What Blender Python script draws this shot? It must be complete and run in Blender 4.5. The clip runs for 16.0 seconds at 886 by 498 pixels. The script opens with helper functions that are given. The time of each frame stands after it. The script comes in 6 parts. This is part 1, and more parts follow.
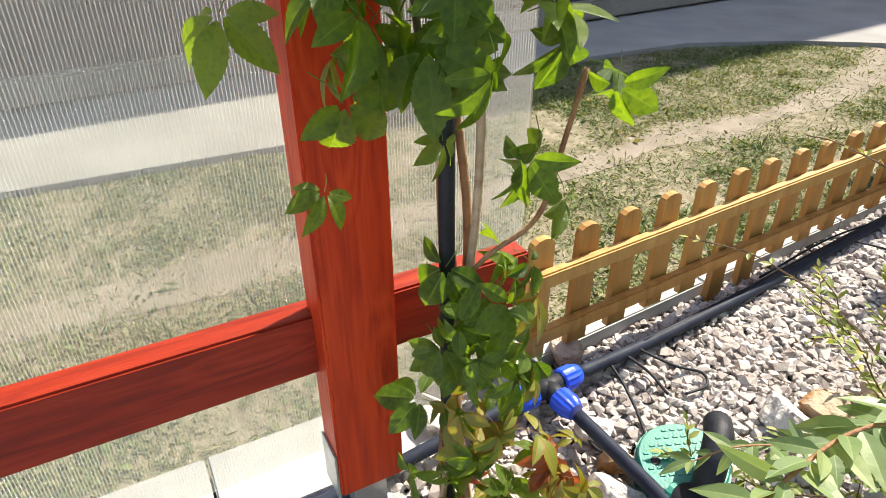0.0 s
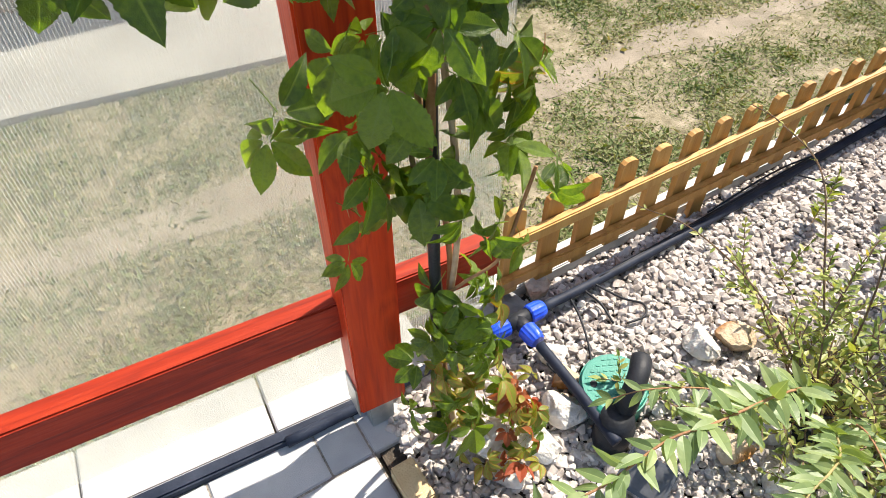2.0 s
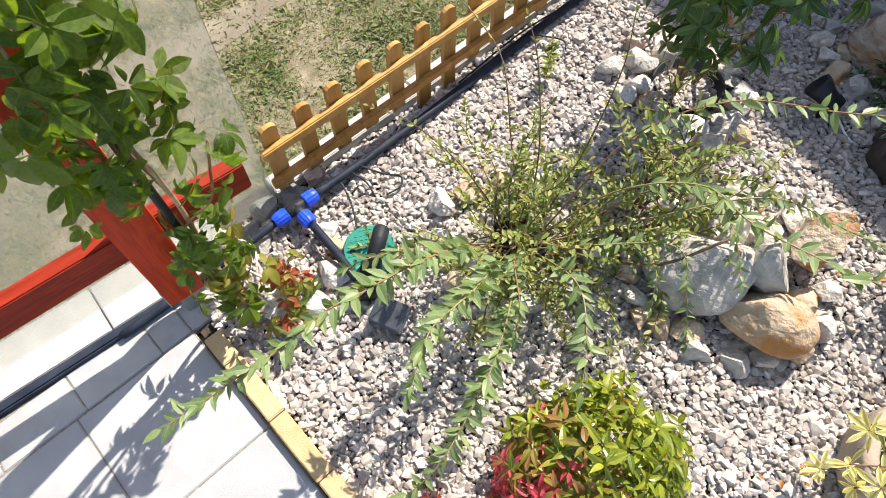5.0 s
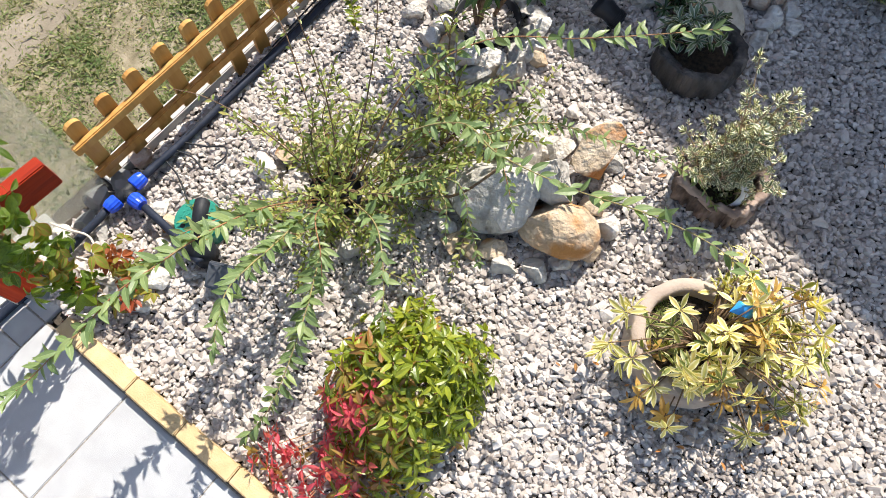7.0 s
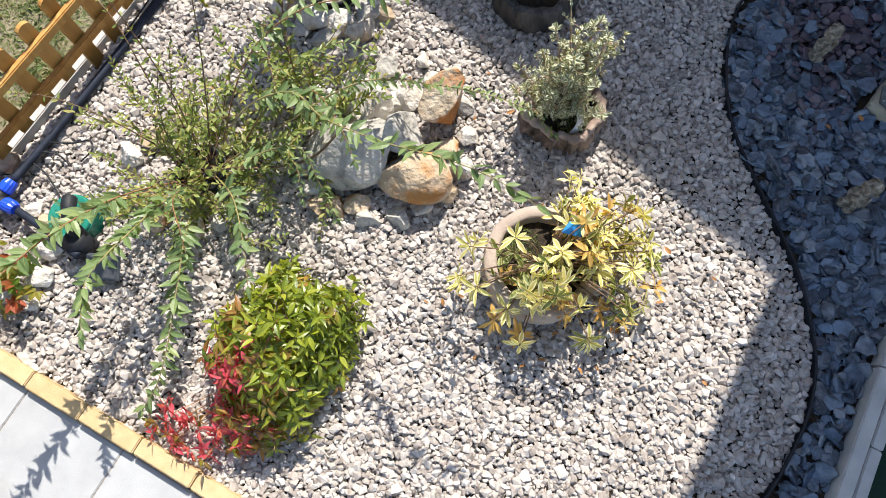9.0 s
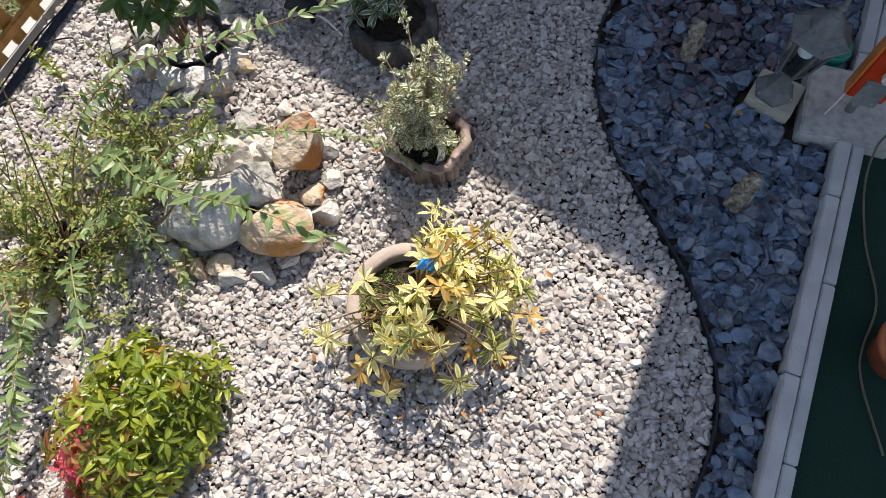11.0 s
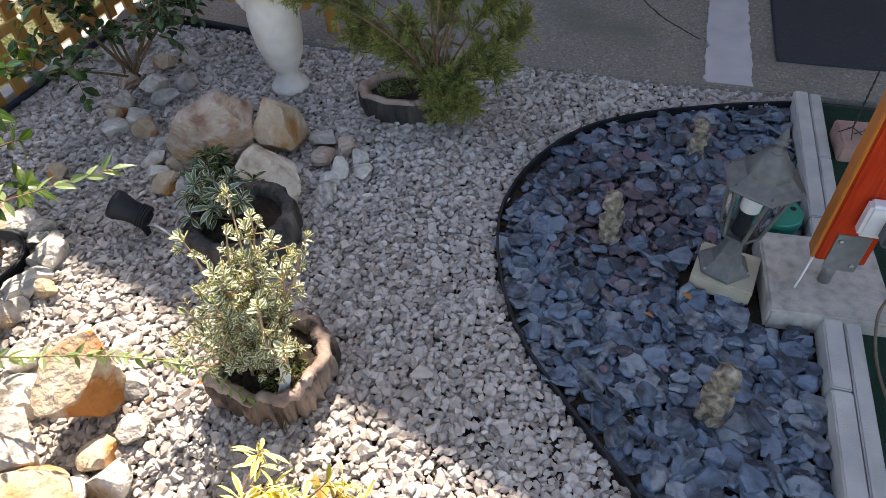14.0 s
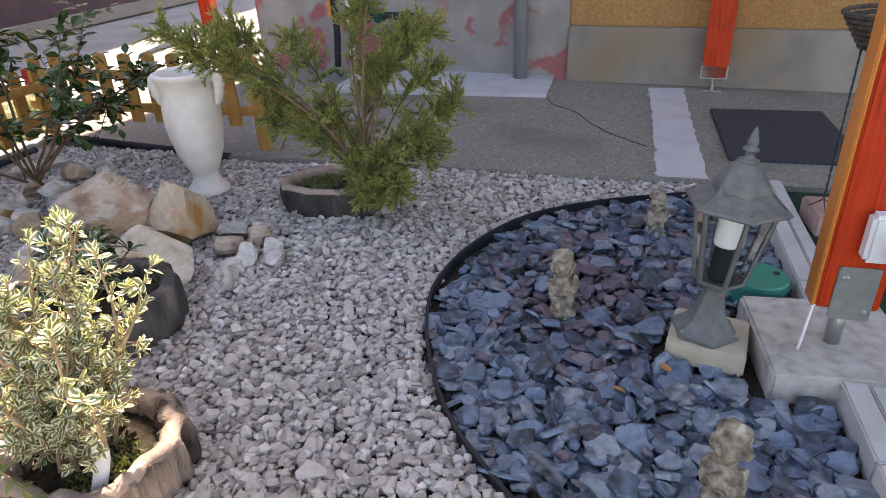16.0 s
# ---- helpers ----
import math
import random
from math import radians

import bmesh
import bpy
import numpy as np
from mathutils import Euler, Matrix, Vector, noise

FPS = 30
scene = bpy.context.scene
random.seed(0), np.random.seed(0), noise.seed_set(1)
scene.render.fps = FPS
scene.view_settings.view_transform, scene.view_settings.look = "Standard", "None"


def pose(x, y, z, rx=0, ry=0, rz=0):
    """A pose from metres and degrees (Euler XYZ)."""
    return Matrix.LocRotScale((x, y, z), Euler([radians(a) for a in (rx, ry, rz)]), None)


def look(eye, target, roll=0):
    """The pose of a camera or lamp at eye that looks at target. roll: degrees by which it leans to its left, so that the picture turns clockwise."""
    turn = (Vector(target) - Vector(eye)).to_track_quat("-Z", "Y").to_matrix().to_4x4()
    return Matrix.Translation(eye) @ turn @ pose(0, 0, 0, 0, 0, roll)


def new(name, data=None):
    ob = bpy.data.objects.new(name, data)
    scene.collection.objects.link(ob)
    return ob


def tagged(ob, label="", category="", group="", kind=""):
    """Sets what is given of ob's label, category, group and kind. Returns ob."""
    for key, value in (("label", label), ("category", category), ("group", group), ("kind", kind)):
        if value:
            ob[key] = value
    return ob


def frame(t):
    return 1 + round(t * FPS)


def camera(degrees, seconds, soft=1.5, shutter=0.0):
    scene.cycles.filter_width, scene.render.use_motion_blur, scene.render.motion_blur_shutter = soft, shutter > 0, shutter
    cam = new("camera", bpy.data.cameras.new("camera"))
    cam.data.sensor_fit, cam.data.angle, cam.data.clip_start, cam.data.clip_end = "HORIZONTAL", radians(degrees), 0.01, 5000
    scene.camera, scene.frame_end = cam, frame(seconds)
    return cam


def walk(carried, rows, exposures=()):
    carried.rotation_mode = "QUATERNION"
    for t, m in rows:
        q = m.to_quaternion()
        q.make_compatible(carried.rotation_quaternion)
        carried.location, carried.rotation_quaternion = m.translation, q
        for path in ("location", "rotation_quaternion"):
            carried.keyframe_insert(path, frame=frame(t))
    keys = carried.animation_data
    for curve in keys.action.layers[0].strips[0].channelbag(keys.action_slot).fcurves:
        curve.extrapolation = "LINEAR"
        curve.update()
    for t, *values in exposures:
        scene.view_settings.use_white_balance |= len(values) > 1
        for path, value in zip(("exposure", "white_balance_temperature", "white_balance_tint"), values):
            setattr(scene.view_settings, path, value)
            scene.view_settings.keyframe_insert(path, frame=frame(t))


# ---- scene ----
cam = camera(69.12, 16.0, soft=0.55)
PATH = [
    (0, (-0.7523, -0.5647, 0.7705), (-1.8400, 0.1164, -0.0060), -0.12),
    (0.5, (-0.7504, -0.5646, 0.8565), (-1.7887, 0.0836, -0.0106), -0.00),
    (1, (-0.7376, -0.5714, 0.9416), (-1.7247, 0.0471, -0.0036), -0.11),
    (1.5, (-0.7267, -0.5761, 1.0130), (-1.6677, 0.0074, 0.0012), -0.05),
    (2, (-0.7083, -0.5761, 1.0845), (-1.5956, -0.0192, 0.0109), 0.02),
    (2.5, (-0.6869, -0.5666, 1.1492), (-1.5160, -0.0280, 0.0213), 0.22),
    (3, (-0.6514, -0.5433, 1.2106), (-1.4200, -0.0180, 0.0346), 0.27),
    (3.5, (-0.6103, -0.4992, 1.2627), (-1.3176, 0.0223, 0.0470), 0.39),
    (4, (-0.5514, -0.4387, 1.3059), (-1.1998, 0.0876, 0.0599), 0.39),
    (4.2, (-0.5288, -0.4138, 1.3256), (-1.1517, 0.1102, 0.0657), 0.33),
    (6.3, (-0.2489, -0.2088, 1.5600), (-0.6455, 0.2268, 0.1805), -1.07),
    (6.5, (-0.2185, -0.1836, 1.5598), (-0.6092, 0.2611, 0.1816), -1.27),
    (7, (-0.1463, -0.1267, 1.5849), (-0.4961, 0.3180, 0.1958), -1.14),
    (7.5, (-0.0702, -0.0947, 1.6253), (-0.3786, 0.3283, 0.2196), -1.55),
    (8, (-0.0041, -0.0636, 1.6722), (-0.2645, 0.3245, 0.2468), -1.66),
    (8.5, (0.0468, -0.0324, 1.6850), (-0.1910, 0.3497, 0.2541), -1.65),
    (8.7, (0.0694, -0.0185, 1.6884), (-0.1652, 0.3636, 0.2570), -2.03),
    (10.8, (0.3972, 0.1542, 1.5898), (0.1090, 0.6088, 0.1898), -9.71),
    (11, (0.4169, 0.1731, 1.5722), (0.1288, 0.6479, 0.1789), -9.45),
    (11.5, (0.4564, 0.2188, 1.5178), (0.1634, 0.7569, 0.1488), -8.56),
    (12, (0.4838, 0.2641, 1.4420), (0.1829, 0.8875, 0.1113), -7.36),
    (12.5, (0.4996, 0.3050, 1.3632), (0.1831, 1.0158, 0.0808), -6.56),
    (13, (0.5049, 0.3425, 1.2686), (0.1708, 1.1519, 0.0507), -5.64),
    (13.5, (0.5108, 0.3682, 1.1769), (0.1603, 1.2671, 0.0284), -4.95),
    (14, (0.5227, 0.3951, 1.0814), (0.1610, 1.3813, 0.0106), -4.40),
    (14.5, (0.5361, 0.4185, 0.9906), (0.1679, 1.4827, -0.0004), -3.95),
    (15, (0.5508, 0.4407, 0.8910), (0.1840, 1.5857, -0.0060), -3.44),
    (15.5, (0.5727, 0.4603, 0.7918), (0.2088, 1.6755, -0.0086), -3.10),
    (16, (0.5892, 0.4671, 0.6958), (0.2297, 1.7447, -0.0031), -2.70),
]
EXPOSURES = [(0, 1.25, 7150, 10), (2, 1.25, 7100, 11), (4, 1.10, 7050, 11), (7, .98, 6800, 10), (9, .88, 6750, 9), (11, .74, 6800, 11), (12.5, .93, 7000, 11), (14, 1.52, 7550, 14), (14.5, 1.70, 7750, 15), (16, 2.10, 8100, 19)]
walk(cam, [(t, look(eye, target, roll)) for t, eye, target, roll in PATH], EXPOSURES)

# ---- light ----
SUN_AZ, SUN_EL = radians(12), radians(50)  # azimuth from +y towards -x
world = bpy.data.worlds.new("world")
scene.world = world
world.use_nodes = True
sky = world.node_tree.nodes.new("ShaderNodeTexSky")
sky.sky_type, sky.sun_disc, sky.sun_elevation, sky.sun_rotation = "NISHITA", False, SUN_EL, -SUN_AZ
background = world.node_tree.nodes["Background"]
world.node_tree.links.new(sky.outputs[0], background.inputs[0])
background.inputs[1].default_value = 0.15
sun = new("sun", bpy.data.lights.new("sun", "SUN"))
sun.data.energy, sun.data.angle, sun.data.color = 4.4, radians(0.55), (1.0, 0.95, 0.87)
sun.matrix_world = look((-math.sin(SUN_AZ) * math.cos(SUN_EL) * 9, math.cos(SUN_AZ) * math.cos(SUN_EL) * 9, math.sin(SUN_EL) * 9), (0, 0, 0))


# ---- materials ----
def mk(name, cols, scale=30.0, rough=0.8, bump=0.3, bscale=150.0, rand=None, share=0.5, metal=0.0, spec=0.4, thin=0.0,
       edge=None, edge_at=(0.55, 0.75), vein=None, depth=0.004, detail=5.0, stretch=None, patch=None, patch_scale=3.0, patch_at=(0.5, 0.6), glow_tint=(1.7, 1.6, 0.5)):
    """A surface: colours from a ramp over grain and a random number for each piece, with relief. edge: the colour of a leaf's margin; patch: a second
    colour in large stains."""
    m = bpy.data.materials.new(name)
    m.use_nodes = True
    t = m.node_tree
    n, l = t.nodes, t.links
    shader = n["Principled BSDF"]
    where = n.new("ShaderNodeTexCoord").outputs["Object"]
    if stretch:
        mapping = n.new("ShaderNodeMapping")
        mapping.inputs["Scale"].default_value = stretch
        l.new(where, mapping.inputs[0])
        where = mapping.outputs[0]
    grain = n.new("ShaderNodeTexNoise")
    grain.inputs["Scale"].default_value, grain.inputs["Detail"].default_value = scale, detail
    l.new(where, grain.inputs["Vector"])
    fac = grain.outputs["Fac"]
    spread = n.new("ShaderNodeMapRange")
    spread.inputs["From Min"].default_value, spread.inputs["From Max"].default_value = 0.3, 0.7
    l.new(fac, spread.inputs["Value"])
    fac = spread.outputs[0]
    if rand:
        if rand == "island":
            pick = n.new("ShaderNodeNewGeometry").outputs["Random Per Island"]
        else:
            pick = n.new("ShaderNodeObjectInfo").outputs["Random"]
        mix = n.new("ShaderNodeMix")
        mix.inputs[0].default_value = share
        l.new(fac, mix.inputs[2])
        l.new(pick, mix.inputs[3])
        fac = mix.outputs[0]
    ramp = n.new("ShaderNodeValToRGB")
    while len(ramp.color_ramp.elements) < len(cols):
        ramp.color_ramp.elements.new(0.5)
    for k, c in enumerate(cols):
        ramp.color_ramp.elements[k].position = k / max(1, len(cols) - 1)
        ramp.color_ramp.elements[k].color = (*c, 1)
    l.new(fac, ramp.inputs[0])
    colour = ramp.outputs[0]

    def over(below, above, amount):
        mixer = n.new("ShaderNodeMix")
        mixer.data_type = "RGBA"
        l.new(amount, mixer.inputs[0])
        l.new(below, mixer.inputs[6])
        mixer.inputs[7].default_value = (*above, 1)
        return mixer.outputs[2]

    if patch:
        stain = n.new("ShaderNodeTexNoise")
        stain.inputs["Scale"].default_value, stain.inputs["Detail"].default_value = patch_scale, 6
        l.new(where, stain.inputs["Vector"])
        limit = n.new("ShaderNodeMapRange")
        limit.inputs["From Min"].default_value, limit.inputs["From Max"].default_value = patch_at
        l.new(stain.outputs["Fac"], limit.inputs["Value"])
        colour = over(colour, patch, limit.outputs[0])
    for wanted, tint, low, high in ((edge, edge, *edge_at), (vein, vein, 0.12, 0.02)):
        if wanted:
            across = n.new("ShaderNodeAttribute")
            across.attribute_name = "edge"
            limit = n.new("ShaderNodeMapRange")
            limit.inputs["From Min"].default_value, limit.inputs["From Max"].default_value = low, high
            l.new(across.outputs["Fac"], limit.inputs["Value"])
            colour = over(colour, tint, limit.outputs[0])
    l.new(colour, shader.inputs["Base Color"])
    shader.inputs["Roughness"].default_value, shader.inputs["Metallic"].default_value = rough, metal
    shader.inputs["Specular IOR Level"].default_value = spec
    if bump:
        relief = n.new("ShaderNodeTexNoise")
        relief.inputs["Scale"].default_value, relief.inputs["Detail"].default_value = bscale, 6
        l.new(where, relief.inputs["Vector"])
        node = n.new("ShaderNodeBump")
        node.inputs["Strength"].default_value, node.inputs["Distance"].default_value = bump, depth
        l.new(relief.outputs["Fac"], node.inputs["Height"])
        l.new(node.outputs[0], shader.inputs["Normal"])
    if thin:
        glow = n.new("ShaderNodeBsdfTranslucent")
        warm = n.new("ShaderNodeMix")
        warm.data_type, warm.blend_type = "RGBA", "MULTIPLY"
        warm.inputs[0].default_value = 1.0
        l.new(colour, warm.inputs[6])
        warm.inputs[7].default_value = (*glow_tint, 1)
        l.new(warm.outputs[2], glow.inputs[0])
        both = n.new("ShaderNodeMixShader")
        both.inputs[0].default_value = thin
        l.new(shader.outputs[0], both.inputs[1])
        l.new(glow.outputs[0], both.inputs[2])
        l.new(both.outputs[0], n["Material Output"].inputs[0])
    return m


GRAVEL = mk("gravel", [(.14, .118, .106), (.315, .278, .255), (.43, .392, .365), (.50, .462, .435), (.68, .645, .615)], 60, .85, .6, 400, "island", .66, depth=.002)
EARTH = mk("earth", [(.03, .025, .02), (.08, .066, .052)], 40, .95, .8, 200)
SOIL = mk("potting soil", [(.012, .009, .006), (.05, .035, .022)], 90, .95, 1, 260)
SLATE = mk("blue slate", [(.014, .020, .031), (.058, .087, .134), (.130, .187, .265), (.027, .037, .052), (.16, .215, .29), (.070, .103, .152), (.22, .26, .305), (.021, .029, .042), (.098, .144, .207)], 45, .38, .6, 90, "island", .84, depth=.002, detail=8, spec=.5)
SLATE_PIECE = mk("blue slate piece", [(.014, .020, .031), (.058, .087, .134), (.130, .187, .265), (.027, .037, .052), (.16, .215, .29), (.070, .103, .152), (.22, .26, .305), (.021, .029, .042), (.098, .144, .207)], 1.0, .38, .35, 2.0, "object", .84, depth=.02, detail=8, spec=.5)
SLATE_PURPLE = mk("purple slate", [(.018, .017, .024), (.080, .068, .095), (.135, .105, .135), (.165, .125, .15), (.050, .048, .062), (.105, .092, .118), (.20, .18, .20), (.026, .024, .032), (.068, .056, .075)], 45, .40, .6, 90, "island", .84, depth=.002, detail=8, spec=.4)
SLATE_PURPLE_PIECE = mk("purple slate piece", [(.018, .017, .024), (.080, .068, .095), (.135, .105, .135), (.165, .125, .15), (.050, .048, .062), (.105, .092, .118), (.20, .18, .20), (.026, .024, .032), (.068, .056, .075)], 1.0, .40, .35, 2.0, "object", .84, depth=.02, detail=8, spec=.4)
WHITE_WOOD = mk("white painted boards", [(.70, .69, .67), (.78, .77, .75)], 20, .6, .1, 100)
CONCRETE = mk("kerb concrete", [(.38, .38, .37), (.52, .52, .505)], 12, .9, .4, 300, detail=8)
BLOCK = mk("cast concrete", [(.31, .29, .26), (.44, .415, .38), (.52, .495, .46)], 40, .92, .5, 220, detail=8, patch=(.30, .27, .24), patch_scale=5, patch_at=(.58, .72))
PAVER = mk("grey pavers", [(.32, .33, .35), (.41, .42, .44)], 14, .85, .25, 500, "object", .3, detail=8, patch=(.30, .295, .29), patch_scale=4, patch_at=(.60, .75))
YELLOW_BRICK = mk("yellow brick", [(.46, .33, .175), (.59, .455, .27)], 30, .9, .5, 250, "object", .35)
OLD_CONCRETE = mk("old concrete", [(.14, .125, .105), (.215, .195, .17), (.245, .222, .195), (.27, .245, .215), (.42, .39, .35)], 130, .95, .7, 350, detail=9, patch=(.15, .148, .12), patch_scale=2.2, patch_at=(.52, .72))
NEW_CEMENT = mk("new cement", [(.43, .42, .44), (.52, .51, .53)], 10, .92, .3, 200, detail=8)
PALE_PAVING = mk("pale paving", [(.24, .236, .228), (.34, .335, .325)], 3, .95, .4, 120, detail=9)
PLINTH = mk("grey plinth", [(.20, .17, .14), (.32, .28, .245)], 6, .95, .5, 160, detail=8, patch=(.25, .185, .12), patch_scale=3, patch_at=(.5, .68))
STUCCO = mk("ochre stucco", [(.40, .20, .075), (.55, .30, .12)], 90, .95, 1, 170, depth=.012)
PATCHED = mk("patched render", [(.24, .215, .20), (.34, .31, .29)], 8, .95, .4, 150, detail=8, patch=(.34, .12, .115), patch_scale=4.2, patch_at=(.53, .57))
PURPLE = mk("dark red render", [(.062, .036, .043), (.09, .054, .062)], 6, .95, .4, 100)
ORANGE_WOOD = mk("orange wood", [(.55, .17, .025), (.66, .25, .05)], 8, .40, .2, 60, spec=.5, stretch=(1, 1, .1), depth=.002)
PICKET = mk("yellow pine", [(.30, .135, .030), (.44, .225, .058), (.55, .33, .11)], 14, .55, .4, 90, "object", .4, stretch=(3, 3, .35), depth=.002, patch=(.22, .085, .02), patch_scale=7, patch_at=(.64, .76))
BLACK_PLASTIC = mk("black plastic", [(.010, .012, .016), (.024, .027, .034)], 20, .55, .2, 200, spec=.25)
BLUE_PIPE = mk("dark blue pipe", [(.010, .015, .030), (.026, .034, .055)], 20, .6, .2, 120, spec=.2)
BLUE_CAP = mk("blue plastic", [(.006, .055, .55), (.012, .085, .70)], 30, .35, .1, 200, spec=.5)
GREEN_PLASTIC = mk("green plastic", [(.005, .17, .125), (.012, .23, .17)], 30, .45, .2, 300, spec=.5)
CARPET = mk("green carpet", [(.001, .018, .011), (.004, .04, .024)], 300, .95, .8, 700)
RUBBER = mk("rubber mat", [(.026, .030, .040), (.052, .058, .072)], 200, .8, .6, 600)
def wood_material(name, cols, along, knot, rough=.42):
    """Stained timber: long grain with wavering rings along one axis and a few dark knots."""
    m = bpy.data.materials.new(name)
    m.use_nodes = True
    n, l = m.node_tree.nodes, m.node_tree.links
    shader = n["Principled BSDF"]
    where = n.new("ShaderNodeTexCoord").outputs["Object"]

    def mapped(vec):
        node = n.new("ShaderNodeMapping")
        node.inputs["Scale"].default_value = vec
        l.new(where, node.inputs[0])
        return node.outputs[0]

    def ranged(value, low, high):
        node = n.new("ShaderNodeMapRange")
        node.inputs["From Min"].default_value, node.inputs["From Max"].default_value = low, high
        l.new(value, node.inputs["Value"])
        return node.outputs[0]

    knots = n.new("ShaderNodeTexVoronoi")
    knots.inputs["Scale"].default_value = 1.0
    l.new(mapped([3.2 if k == along else 13 for k in range(3)]), knots.inputs["Vector"])
    near = ranged(knots.outputs["Distance"], .34, .02)
    bend = n.new("ShaderNodeTexNoise")
    bend.inputs["Scale"].default_value, bend.inputs["Detail"].default_value = 1.0, 3
    l.new(mapped([2.2 if k == along else 16 for k in range(3)]), bend.inputs["Vector"])
    total = n.new("ShaderNodeMath")
    total.operation = "MULTIPLY_ADD"
    l.new(near, total.inputs[0])
    total.inputs[1].default_value = .55
    l.new(bend.outputs["Fac"], total.inputs[2])
    rings = n.new("ShaderNodeMath")
    rings.operation = "PINGPONG"
    scaled = n.new("ShaderNodeMath")
    scaled.operation = "MULTIPLY"
    l.new(total.outputs[0], scaled.inputs[0])
    scaled.inputs[1].default_value = 11.0
    l.new(scaled.outputs[0], rings.inputs[0])
    rings.inputs[1].default_value = 1.0
    fine = n.new("ShaderNodeTexNoise")
    fine.inputs["Scale"].default_value, fine.inputs["Detail"].default_value = 1.0, 6
    l.new(mapped([9 if k == along else 170 for k in range(3)]), fine.inputs["Vector"])
    both = n.new("ShaderNodeMix")
    both.inputs[0].default_value = .6
    l.new(rings.outputs[0], both.inputs[2])
    l.new(ranged(fine.outputs["Fac"], .3, .7), both.inputs[3])
    ramp = n.new("ShaderNodeValToRGB")
    while len(ramp.color_ramp.elements) < len(cols):
        ramp.color_ramp.elements.new(.5)
    for k, c in enumerate(cols):
        ramp.color_ramp.elements[k].position, ramp.color_ramp.elements[k].color = k / (len(cols) - 1), (*c, 1)
    l.new(both.outputs[0], ramp.inputs[0])
    dark = n.new("ShaderNodeMix")
    dark.data_type = "RGBA"
    l.new(ranged(knots.outputs["Distance"], .13, .07), dark.inputs[0])
    l.new(ramp.outputs[0], dark.inputs[6])
    dark.inputs[7].default_value = (*knot, 1)
    l.new(dark.outputs[2], shader.inputs["Base Color"])
    shader.inputs["Roughness"].default_value, shader.inputs["Specular IOR Level"].default_value = rough, .25
    relief = n.new("ShaderNodeBump")
    relief.inputs["Strength"].default_value, relief.inputs["Distance"].default_value = .35, .0015
    l.new(both.outputs[0], relief.inputs["Height"])
    l.new(relief.outputs[0], shader.inputs["Normal"])
    return m


RED_WOOD = wood_material("red stained rail", [(.13, .009, .004), (.245, .018, .005), (.31, .029, .008)], 1, (.06, .006, .003), .55)
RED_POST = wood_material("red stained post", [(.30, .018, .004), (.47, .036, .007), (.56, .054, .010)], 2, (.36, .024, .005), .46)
STEEL = mk("galvanised steel", [(.36, .38, .37), (.50, .52, .50)], 40, .38, .15, 200, metal=.85)
PVC = mk("grey pipe", [(.22, .225, .24), (.28, .285, .30)], 8, .45, .1, 100)
WHITE_PLASTIC = mk("white plastic", [(.66, .67, .68), (.76, .77, .78)], 20, .4, .05, 200)
GREY_PLASTIC = mk("dark grey plastic", [(.06, .07, .085), (.09, .10, .12)], 20, .45, .1, 200)
BLUE_TAPE = mk("blue tape", [(.01, .22, .62), (.04, .36, .78)], 40, .4, .3, 100)
LANTERN = mk("grey cast metal", [(.105, .113, .116), (.165, .170, .166)], 60, .55, .35, 400, metal=.25, patch=(.17, .145, .11), patch_scale=14, patch_at=(.60, .74), depth=.0015)
SANDSTONE = mk("cream slab", [(.37, .33, .25), (.47, .43, .34)], 25, .9, .4, 260)
STATUE = mk("weathered stone", [(.07, .06, .045), (.20, .17, .13), (.33, .28, .22), (.46, .41, .34)], 60, .95, 1, 120, detail=9, depth=.010)
VASE = mk("white painted stone", [(.66, .62, .57), (.80, .76, .71)], 20, .85, .3, 250, patch=(.45, .41, .36), patch_scale=9, patch_at=(.64, .76))
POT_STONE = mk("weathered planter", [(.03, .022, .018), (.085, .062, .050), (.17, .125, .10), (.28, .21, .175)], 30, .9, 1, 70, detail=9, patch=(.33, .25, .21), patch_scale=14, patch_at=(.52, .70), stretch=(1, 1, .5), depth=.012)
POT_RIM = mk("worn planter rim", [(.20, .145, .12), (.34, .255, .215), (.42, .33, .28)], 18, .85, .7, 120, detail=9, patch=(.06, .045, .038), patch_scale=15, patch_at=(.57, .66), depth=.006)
POT_PINK = mk("pinkish planter", [(.32, .255, .215), (.45, .375, .325)], 10, .85, .4, 150, detail=8, patch=(.25, .19, .16), patch_scale=8, patch_at=(.60, .75))
POT_DARK = mk("dark planter", [(.022, .020, .019), (.055, .05, .047), (.115, .102, .094)], 22, .75, .9, 90, detail=9, patch=(.17, .15, .14), patch_scale=14, patch_at=(.60, .76), stretch=(1, 1, .4), depth=.010)
TERRACOTTA = mk("terracotta", [(.32, .08, .03), (.48, .15, .06)], 20, .7, .3, 200)
BARK = mk("bark", [(.10, .06, .035), (.23, .15, .09)], 60, .9, .8, 250)
GREEN_STEM = mk("young stem", [(.20, .17, .07), (.34, .28, .12)], 60, .7, .4, 250)
RED_STEM = mk("reddish stem", [(.22, .10, .045), (.34, .19, .09)], 60, .7, .5, 250)
PALE_STEM = mk("pale stem", [(.30, .20, .12), (.46, .35, .23)], 60, .8, .5, 250)
ROCK_WHITE = mk("white limestone", [(.26, .235, .21), (.50, .465, .42), (.64, .61, .57), (.74, .715, .68)], 26, .85, 1, 45, "object", .3, detail=10, patch=(.42, .28, .14), patch_scale=9, patch_at=(.54, .72), depth=.016)
